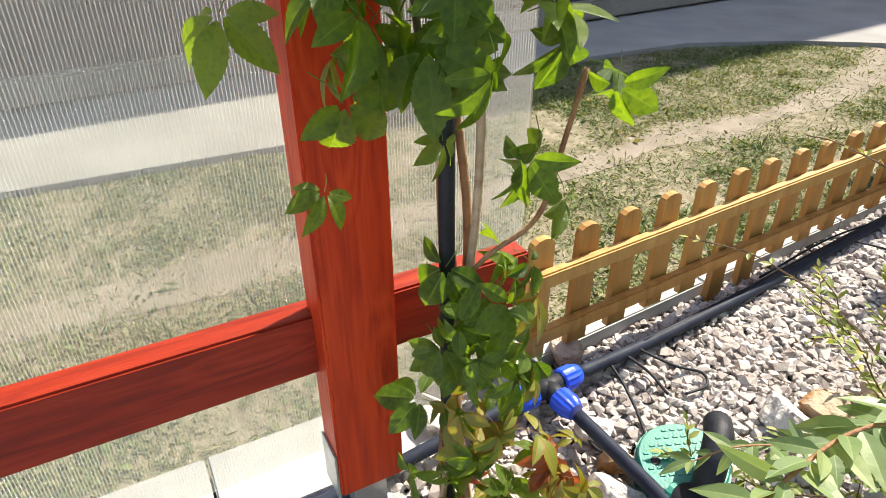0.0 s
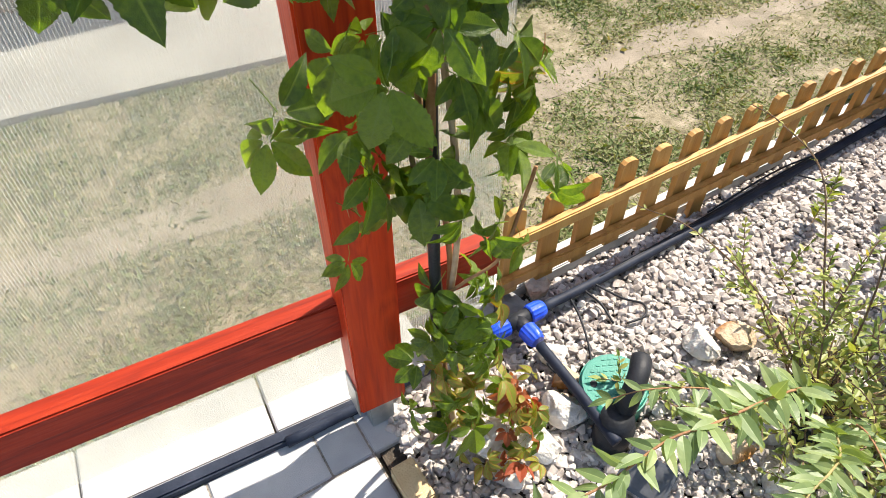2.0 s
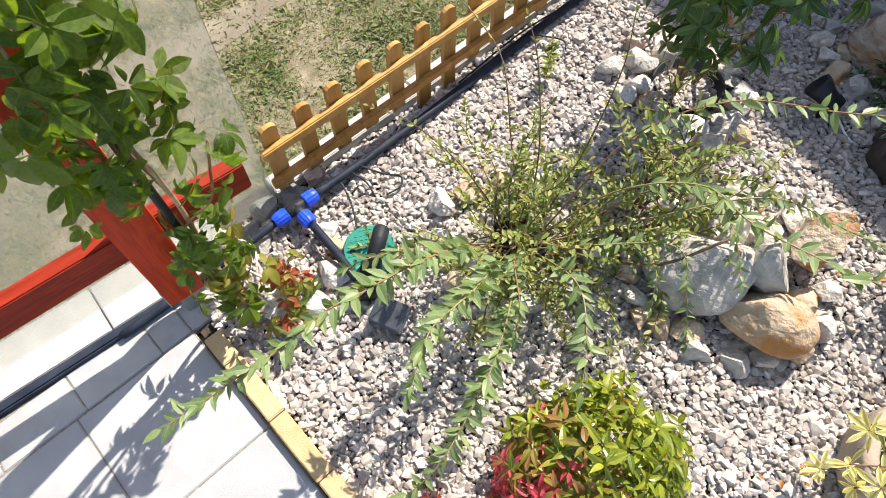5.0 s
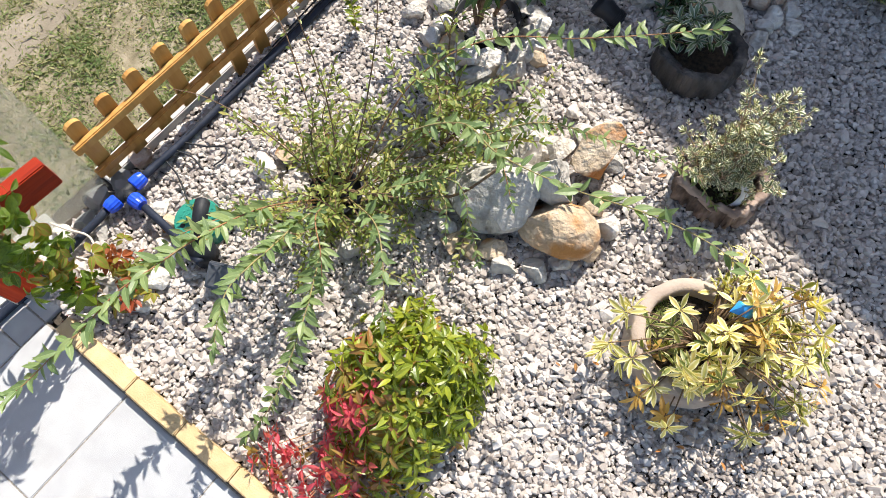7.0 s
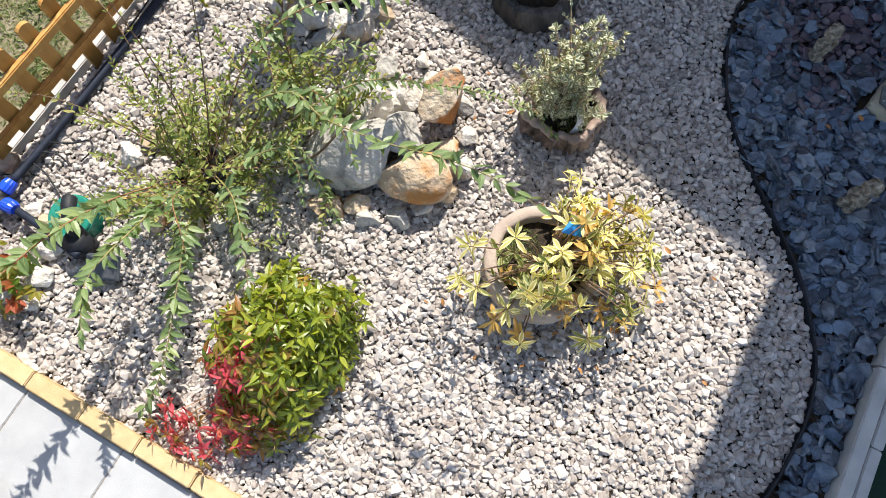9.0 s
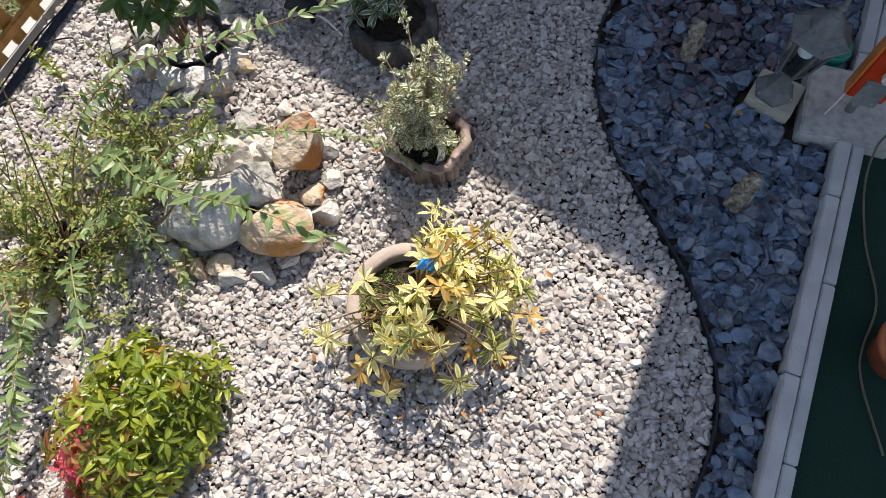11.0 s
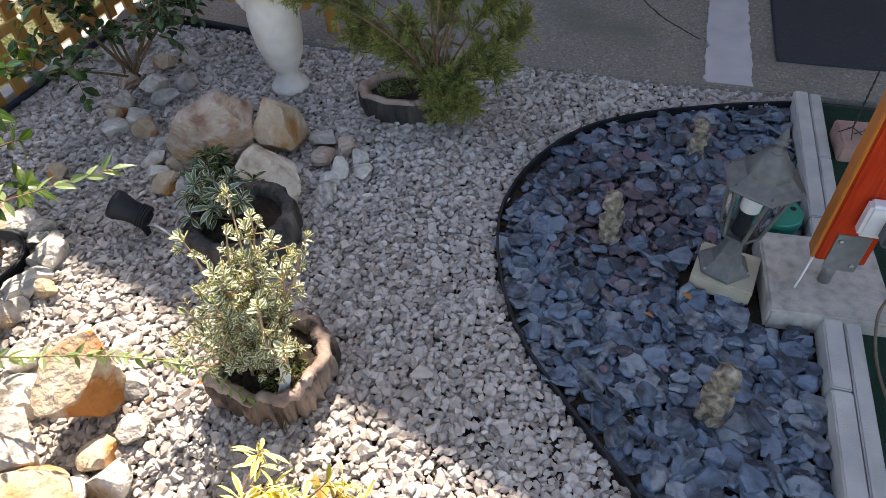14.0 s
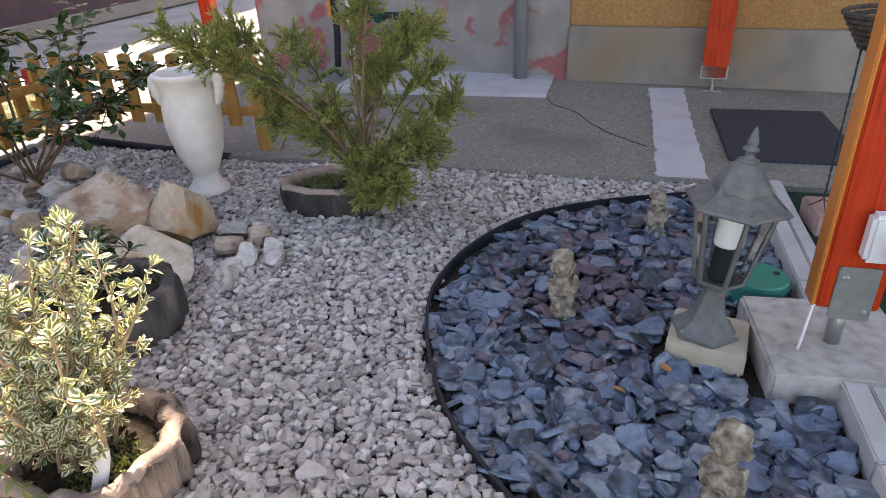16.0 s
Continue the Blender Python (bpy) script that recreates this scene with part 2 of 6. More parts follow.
ROCK_CREAM = mk("cream rock", [(.30, .24, .17), (.52, .45, .36), (.64, .58, .49)], 18, .85, 1, 50, detail=10, patch=(.45, .29, .13), patch_scale=6, patch_at=(.52, .66), depth=.012)
ROCK_GREY = mk("grey boulder", [(.20, .19, .175), (.37, .355, .33), (.48, .46, .43), (.60, .58, .545)], 22, .85, 1, 45, "object", .3, detail=10, patch=(.54, .50, .44), patch_scale=6, patch_at=(.56, .70), depth=.014)
ROCK_DARK = mk("dark stone", [(.12, .125, .13), (.24, .25, .25)], 14, .7, .6, 70, "object", .2, detail=9, depth=.006)
ROCK_BROWN = mk("ochre stone", [(.34, .25, .16), (.50, .40, .29), (.60, .53, .45)], 14, .85, 1, 60, "object", .25, detail=9, depth=.010, patch=(.40, .19, .06), patch_scale=9, patch_at=(.48, .62))
ROCK_ORANGE = mk("orange split rock", [(.34, .25, .16), (.55, .45, .34), (.68, .60, .50)], 16, .85, 1, 50, detail=10, depth=.014, patch=(.42, .17, .045), patch_scale=6, patch_at=(.49, .55))
ROCK_SAND = mk("banded sandstone", [(.25, .14, .10), (.42, .31, .24), (.50, .42, .35), (.34, .22, .16), (.48, .37, .28)], 11, .9, 1, 40, detail=10, stretch=(1, .7, 1.7), depth=.024, patch=(.42, .26, .12), patch_scale=5, patch_at=(.52, .66))
LEAF_VINE = mk("creeper leaf", [(.026, .058, .007), (.052, .104, .010), (.105, .172, .018), (.040, .082, .009)], 9, .28, .5, 55, "object", .6, thin=.40, vein=(.10, .165, .032), spec=.5, glow_tint=(2.9, 2.7, .5))
LEAF_VINE_YELLOW = mk("yellowing creeper leaf", [(.10, .17, .025), (.19, .22, .03), (.26, .20, .04)], 20, .4, .25, 90, "object", .5, thin=.32, vein=(.3, .15, .06), edge=(.30, .10, .03), edge_at=(.7, 1.05))
LEAF_VINE_RED = mk("red creeper leaf", [(.22, .03, .02), (.30, .07, .03), (.20, .10, .03)], 20, .45, .25, 90, "object", .5, thin=.32)
LEAF_WILLOW = mk("willow leaf", [(.09, .15, .060), (.165, .24, .10), (.29, .345, .145)], 20, .42, .2, 90, "island", .5, thin=.30, vein=(.24, .32, .15))
LEAF_SMALL = mk("small shrub leaf", [(.075, .125, .035), (.16, .22, .055), (.29, .33, .10), (.38, .30, .11)], 20, .48, .2, 90, "island", .65, thin=.34)
LEAF_BRIGHT = mk("bright glossy leaf", [(.022, .055, .012), (.05, .105, .020), (.11, .17, .035)], 20, .36, .15, 90, "island", .55, thin=.25, vein=(.12, .20, .05), spec=.5)
LEAF_LAUREL = mk("glossy leaf", [(.012, .035, .010), (.025, .065, .016), (.05, .10, .022)], 20, .26, .15, 90, "island", .55, thin=.15, vein=(.06, .12, .03), spec=.6)
LEAF_NANDINA = mk("lime leaf", [(.035, .062, .008), (.12, .17, .016), (.27, .31, .028), (.45, .44, .06)], 12, .36, .2, 90, "island", .55, thin=.32, vein=(.24, .31, .06), patch=(.34, .15, .05), patch_scale=9, patch_at=(.60, .72), spec=.5)
LEAF_NANDINA_BRONZE = mk("bronze leaf", [(.10, .11, .02), (.22, .19, .035), (.30, .15, .05), (.17, .07, .035)], 14, .42, .2, 90, "island", .6, thin=.3, vein=(.28, .24, .08))
LEAF_NANDINA_RED = mk("crimson leaf", [(.40, .03, .055), (.58, .09, .13), (.42, .13, .07)], 20, .42, .2, 90, "island", .6, thin=.32)
LEAF_PIERIS = mk("yellow variegated leaf", [(.30, .31, .07), (.50, .47, .13), (.68, .61, .24), (.62, .44, .13)], 14, .45, .2, 90, "island", .6, thin=.28, edge=(.84, .80, .54), edge_at=(.35, .8))
LEAF_PIERIS_OLD = mk("orange old leaf", [(.40, .22, .06), (.56, .38, .12), (.36, .17, .06)], 14, .5, .3, 90, "island", .6, thin=.25)
LEAF_PIERIS_GREEN = mk("green variegated leaf", [(.06, .10, .02), (.14, .17, .04), (.26, .25, .06)], 14, .45, .2, 90, "island", .6, thin=.25, edge=(.48, .46, .20), edge_at=(.5, .95))
LEAF_EUONYMUS = mk("cream edged leaf", [(.07, .11, .055), (.15, .19, .105), (.30, .33, .21)], 20, .40, .1, 90, "island", .6, thin=.16, edge=(.80, .775, .62), edge_at=(.36, .72))
# The pale edge colour paints sun glints onto these glossy leaves.
LEAF_CHOISYA = mk("grey green leaf", [(.022, .05, .016), (.05, .09, .034), (.11, .155, .075)], 20, .20, .2, 90, "island", .5, thin=.10, edge=(.52, .55, .42), edge_at=(.55, 1.0), spec=.85)
LEAF_JUNIPER = mk("juniper needles", [(.06, .10, .05), (.12, .175, .07), (.21, .26, .09), (.34, .36, .13)], 14, .6, 0, 90, "island", .45, thin=.2)
LEAF_JUNIPER_TIP = mk("juniper tips", [(.22, .27, .08), (.36, .38, .12), (.50, .45, .18)], 14, .6, 0, 90, "island", .45, thin=.25)
GRASS = mk("dry lawn blades", [(.045, .085, .022), (.095, .145, .04), (.16, .195, .07), (.24, .225, .115), (.36, .32, .20)], 4, .7, 0, 90, "island", .65, thin=.2)
LAWN = mk("lawn earth", [(.13, .11, .068), (.215, .187, .125), (.30, .26, .19)], 25, .95, .8, 120, detail=9)
SAND = mk("bare sand", [(.185, .158, .118), (.275, .238, .188)], 12, .95, .5, 200, detail=9)
GLASS = bpy.data.materials.new("lantern glass")
GLASS.use_nodes = True
_g = GLASS.node_tree.nodes["Principled BSDF"]
_g.inputs["Transmission Weight"].default_value, _g.inputs["Roughness"].default_value, _g.inputs["IOR"].default_value = 1.0, .06, 1.1
_g.inputs["Base Color"].default_value = (.86, .88, .86, 1)


def sheet_material():
    """Twin-wall polycarbonate: a pale clear sheet with upright ribs that scatters what lies behind."""
    m = bpy.data.materials.new("twin wall sheet")
    m.use_nodes = True
    n, l = m.node_tree.nodes, m.node_tree.links
    n.remove(n["Principled BSDF"])
    clear, milk, gloss = n.new("ShaderNodeBsdfRefraction"), n.new("ShaderNodeBsdfTranslucent"), n.new("ShaderNodeBsdfDiffuse")
    clear.inputs["IOR"].default_value, clear.inputs["Roughness"].default_value = 1.05, 0.14
    clear.inputs["Color"].default_value = (.88, .89, .85, 1)
    milk.inputs["Color"].default_value = (.84, .84, .80, 1)
    gloss.inputs["Color"].default_value = (.66, .68, .66, 1)
    scatter, both = n.new("ShaderNodeMixShader"), n.new("ShaderNodeMixShader")
    scatter.inputs[0].default_value, both.inputs[0].default_value = .5, .12
    l.new(milk.outputs[0], scatter.inputs[1])
    l.new(gloss.outputs[0], scatter.inputs[2])
    l.new(clear.outputs[0], both.inputs[1])
    l.new(scatter.outputs[0], both.inputs[2])
    l.new(both.outputs[0], n["Material Output"].inputs[0])
    return m


SHEET = sheet_material()


# ---- building blocks ----
class Geo:
    """Points and faces gathered for one mesh."""

    def __init__(self):
        self.v, self.f, self.e, self.n = [], [], [], 0

    def add(self, v, f, m=None, edge=None):
        v = np.asarray(v, float).reshape(-1, 3)
        if m is not None:
            a = np.array(m)
            v = v @ a[:3, :3].T + a[:3, 3]
        self.v.append(v)
        self.f += [[int(i) + self.n for i in face] for face in f]
        self.e.append(np.zeros(len(v)) if edge is None else np.asarray(edge, float))
        self.n += len(v)
        return self

    def scatter(self, v, f, turns, places, edge=None):
        """Copies of one small shape at many turns (n, 3, 3) and places (n, 3)."""
        v, f, turns, places = np.asarray(v, float), list(f), np.asarray(turns), np.asarray(places)
        out = np.einsum("nij,kj->nki", turns, v) + places[:, None]
        base = self.n + np.arange(len(places))[:, None] * len(v)
        for face in f:
            self.f += (base + np.array(face)).tolist()
        self.v.append(out.reshape(-1, 3))
        self.e.append(np.tile(np.zeros(len(v)) if edge is None else edge, len(places)))
        self.n += out.shape[0] * out.shape[1]
        return self

    def mesh(self, name, smooth=False):
        me = bpy.data.meshes.new(name)
        me.from_pydata(np.concatenate(self.v).tolist(), [], self.f)
        e = np.concatenate(self.e)
        if e.any():
            me.attributes.new("edge", "FLOAT", "POINT").data.foreach_set("value", e.astype(np.float32))
        if smooth:
            me.polygons.foreach_set("use_smooth", [True] * len(me.polygons))
        me.update()
        return me


def part(name, geo, material, parent=None, label="", smooth=False, m=None):
    """Links a Geo, bmesh or mesh as one object, under a thing or part if one is given."""
    if isinstance(geo, Geo):
        me = geo.mesh(name, smooth)
    elif isinstance(geo, bmesh.types.BMesh):
        me = bpy.data.meshes.new(name)
        geo.to_mesh(me)
        geo.free()
        if smooth:
            me.polygons.foreach_set("use_smooth", [True] * len(me.polygons))
    else:
        me = geo
    if material and not me.materials:
        me.materials.append(material)
    ob = new(name, me)
    if parent:
        ob.parent = parent
    if m is not None:
        ob.matrix_basis = m
    if label:
        ob["label"] = label
    return ob


def thing(name, m, label, category, group="", kind=""):
    ob = new(name)
    ob.empty_display_size = 0.05
    ob.matrix_basis = m
    return tagged(ob, label, category, group, kind)


def box(sx, sy, sz, bevel=0.0, base=True, m=None):
    """A box on z = 0 (or round its middle) with bevelled edges."""
    bm = bmesh.new()
    bmesh.ops.create_cube(bm, size=1.0)
    bmesh.ops.scale(bm, vec=(sx, sy, sz), verts=bm.verts)
    if base:
        bmesh.ops.translate(bm, vec=(0, 0, sz / 2), verts=bm.verts)
    if bevel:
        bmesh.ops.bevel(bm, geom=bm.edges[:], offset=bevel, segments=2, affect="EDGES")
    if m is not None:
        bmesh.ops.transform(bm, matrix=m, verts=bm.verts)
    return bm


def lathe(profile, sides=24, closed=True, turn=0.0, squash=None):
    """A turned shape from (radius, height) pairs; six sides give a hexagonal one."""
    g = Geo()
    v, f = [], []
    for r, z in profile:
        for k in range(sides):
            a = turn + 2 * math.pi * k / sides
            s = squash(a) if squash else (1, 1)
            v.append((r * math.cos(a) * s[0], r * math.sin(a) * s[1], z))
    for j in range(len(profile) - 1):
        for k in range(sides):
            k2 = (k + 1) % sides
            f.append((j * sides + k, j * sides + k2, (j + 1) * sides + k2, (j + 1) * sides + k))
    if closed:
        f.append(tuple(range(sides))[::-1])
        f.append(tuple(range((len(profile) - 1) * sides, len(profile) * sides)))
    return g.add(v, f)


def tube(points, radius, sides=8, g=None, cap=True):
    """A pipe along a line of points; radius may be one number or one for each point."""
    g = g or Geo()
    p = [Vector(q) for q in points]
    radii = radius if hasattr(radius, "__len__") else [radius] * len(p)
    v, f, up = [], [], None
    for k, q in enumerate(p):
        d = (p[min(k + 1, len(p) - 1)] - p[max(k - 1, 0)]).normalized()
        if up is None:
            up = d.orthogonal().normalized()
        up = (up - d * up.dot(d)).normalized()
        side = d.cross(up)
        for s in range(sides):
            a = 2 * math.pi * s / sides
            v.append(q + (up * math.cos(a) + side * math.sin(a)) * radii[k])
    for k in range(len(p) - 1):
        for s in range(sides):
            s2 = (s + 1) % sides
            f.append((k * sides + s, k * sides + s2, (k + 1) * sides + s2, (k + 1) * sides + s))
    if cap:
        f.append(tuple(range(sides))[::-1])
        f.append(tuple(range((len(p) - 1) * sides, len(p) * sides)))
    return g.add([tuple(q) for q in v], f)


def curve(points, n=8):
    """A smooth line through the points (Catmull-Rom)."""
    p = [Vector(q) for q in points]
    p = [2 * p[0] - p[1], *p, 2 * p[-1] - p[-2]]
    out = []
    for k in range(1, len(p) - 2):
        for j in range(n):
            t = j / n
            out.append(0.5 * (2 * p[k] + (p[k + 1] - p[k - 1]) * t + (2 * p[k - 1] - 5 * p[k] + 4 * p[k + 1] - p[k + 2]) * t**2
                              + (3 * p[k] - p[k - 1] - 3 * p[k + 1] + p[k + 2]) * t**3))
    return out + [p[-2]]


def stone_shape(rng, level=2, cuts=12, lump=0.12, keep=0.62):
    """A broken stone: a ball with random flats cut off it and a little unevenness."""
    bm = bmesh.new()
    bmesh.ops.create_icosphere(bm, subdivisions=level, radius=1.0)
    v = np.array([q.co[:] for q in bm.verts])
    f = [[q.index for q in face.verts] for face in bm.faces]
    bm.free()
    for _ in range(cuts):
        n = rng.normal(size=3)
        n /= np.linalg.norm(n)
        d = rng.uniform(keep, 0.92)
        v -= np.maximum(0, v @ n - d)[:, None] * n
    if lump:
        off = rng.uniform(0, 50, 3)
        v *= np.array([1 + lump * noise.noise(Vector(q * 2.2 + off)) + .4 * lump * noise.noise(Vector(q * 6 + off)) for q in v])[:, None]
    return v, f


def chip_shape(rng):
    """A broken chip of stone: the hull of a few random points."""
    k = np.arange(11) + .5
    a, z = k * 2.39996 + rng.uniform(0, 6.3), 1 - 2 * k / 11
    p = np.stack([np.cos(a) * np.sqrt(1 - z * z), np.sin(a) * np.sqrt(1 - z * z), z], 1) + rng.normal(size=(11, 3)) * .20
    bm = bmesh.new()
    for q in p:
        bm.verts.new(q)
    bmesh.ops.convex_hull(bm, input=bm.verts[:])
    bmesh.ops.delete(bm, geom=[v for v in bm.verts if not v.link_faces], context="VERTS")
    bm.verts.index_update()
    out = np.array([v.co[:] for v in bm.verts]), [[v.index for v in q.verts] for q in bm.faces]
    bm.free()
    return out


def blade(length=1.0, width=0.4, stations=5, fold=0.25, curl=0.15, widest=0.45, teeth=0.0, tip=0.0):
    """A leaf along +x, folded along its midrib and curled down to its tip: points, faces and how far each point lies from the midrib."""
    v, f, e = [], [], []
    for k in range(stations + 1):
        s = k / stations
        w = math.sin(math.pi * s ** (math.log(0.5) / math.log(widest))) ** 0.9 if 0 < s < 1 else 0.0
        w = w * width / 2
        x, z = s * length, -curl * length * s * s
        out = w * (1 + teeth * (1 if k % 2 else -1))
        v += [(x, 0, z), (x - .02 * length, out, z + fold * out), (x - .02 * length, -out, z + fold * out)]
        e += [0.0, 1.0, 1.0]
    for k in range(stations):
        a, b = 3 * k, 3 * k + 3
        if k == 0:
            f += [(a, b, b + 1), (a, b + 2, b)]
        elif k == stations - 1:
            f += [(a, b, a + 1), (a, a + 2, b)]
        else:
            f += [(a, b, b + 1, a + 1), (a, a + 2, b + 2, b)]
    return np.array(v), f, np.array(e)


def turns_of(ahead, up):
    """Turns whose x axis is ahead and whose z axis lies as near to up as can be, for rows of vectors."""
    x = ahead / np.linalg.norm(ahead, axis=1, keepdims=True)
    z = up - (up * x).sum(1, keepdims=True) * x
    z /= np.maximum(np.linalg.norm(z, axis=1, keepdims=True), 1e-6)
    return np.stack([x, np.cross(z, x), z], -1)


def leaves(g, shape, places, ahead, up, sizes):
    t = turns_of(np.asarray(ahead, float), np.asarray(up, float)) * np.asarray(sizes, float)[:, None, None]
    return g.scatter(shape[0], shape[1], t, places, shape[2])


# ---- plan ----
EDGING = [(1.0, 2.19), (.78, 2.125), (.56, 2.035), (.40, 1.92), (.30, 1.75), (.262, 1.58), (.275, 1.45), (.32, 1.31), (.385, 1.185), (.47, 1.085),
          (.59, .965), (.70, .85), (.775, .735), (.825, .63), (.848, .50), (.835, .33), (.80, .17), (.78, 0), (.80, -.2), (.86, -.36)]
EDGE_LINE = curve([(x, y, 0) for x, y in EDGING], 5)
KERB_X, BRICK_Y, CONC_Y, BACK_Y = .955, -.355, 2.24, 2.325


def edging_x(y):
    """How far the slate reaches towards the gravel at y."""
    p = EDGE_LINE
    return float(np.interp(-y, [-q.y for q in p], [q.x for q in p]))


# ---- ground and setting ----
def ground():
    e, z = 40, -.035
    tagged(part("ground", Geo().add([(-e, -e, z), (e, -e, z), (e, e, z), (-e, e, z)], [(0, 1, 2, 3)]), LAWN),
           "dry lawn earth that runs out to the horizon", "ground", kind="structure")


ground()
tagged(part("garden_bed", box(2.5, 2.7, .02, m=Matrix.Translation((-.22, .97, -.032))), EARTH), "earth under the gravel of the garden bed", "ground", kind="structure")


def gravel():
    rng = np.random.default_rng(4)
    shapes = [chip_shape(rng) for _ in range(24)]
    pts = []
    for step, z0 in ((.0116, -.0085), (.0120, .0005)):
        xs, ys = np.arange(-1.395, 1.0, step), np.arange(-.345, 2.26, step)
        gx, gy = np.meshgrid(xs, ys)
        p = np.stack([gx.ravel(), gy.ravel()], 1) + rng.uniform(-.42, .42, (gx.size, 2)) * step
        limit = np.array([edging_x(y) for y in p[:, 1]]) - .008
        edge_y = 2.232 + np.where(p[:, 0] < -.3, -.11 * (p[:, 0] + .3), 0)
        p = p[(p[:, 0] < limit) & (p[:, 1] < edge_y) & (p[:, 1] > BRICK_Y + .012)]
        swell = np.array([.008 * noise.noise(Vector((x * 3, y * 3, 1))) for x, y in p])
        swell -= .010 * np.clip((-1.352 - p[:, 0]) / .02, 0, 1)
        pts.append(np.column_stack([p, z0 + swell + rng.uniform(-.005, .006, len(p))]))
    pts = np.concatenate(pts)
    kind = rng.integers(0, len(shapes), len(pts))
    g = Geo()
    for k, (v, f) in enumerate(shapes):
        q = pts[kind == k]
        n = len(q)
        a = rng.normal(size=(n, 3)) * (1, 1, .3)
        up = rng.normal(size=(n, 3)) * (.33, .33, .2) + (0, 0, 1)
        size = rng.lognormal(0, .29, n)
        t = turns_of(a, up) * (np.stack([size * .0090, size * .0072, size * .0052], -1))[:, None, :]
        g.scatter(v, f, t, q)
    tagged(part("gravel", g, GRAVEL), "pale pinkish-grey crushed limestone gravel", "gravel", kind="stuff")


gravel()


def edging_strip():
    line = [Vector((q.x, q.y, 0)) for q in EDGE_LINE]
    g, v, f = Geo(), [], []
    for k, q in enumerate(line):
        d = (line[min(k + 1, len(line) - 1)] - line[max(k - 1, 0)]).normalized()
        s = Vector((-d.y, d.x, 0)) * .0024
        for off, z in ((s, -.03), (s, .014), (s * 1.3, .017), (-s * 1.3, .017), (-s, .014), (-s, -.03)):
            v.append((q.x + off.x, q.y + off.y, z))
    for k in range(len(line) - 1):
        for j in range(5):
            f.append((6 * k + j, 6 * k + j + 1, 6 * k + j + 7, 6 * k + j + 6))
    tagged(part("lawn_edging", g.add(v, f), BLACK_PLASTIC), "curved black plastic edging strip between gravel and slate", "edging", kind="structure")


edging_strip()


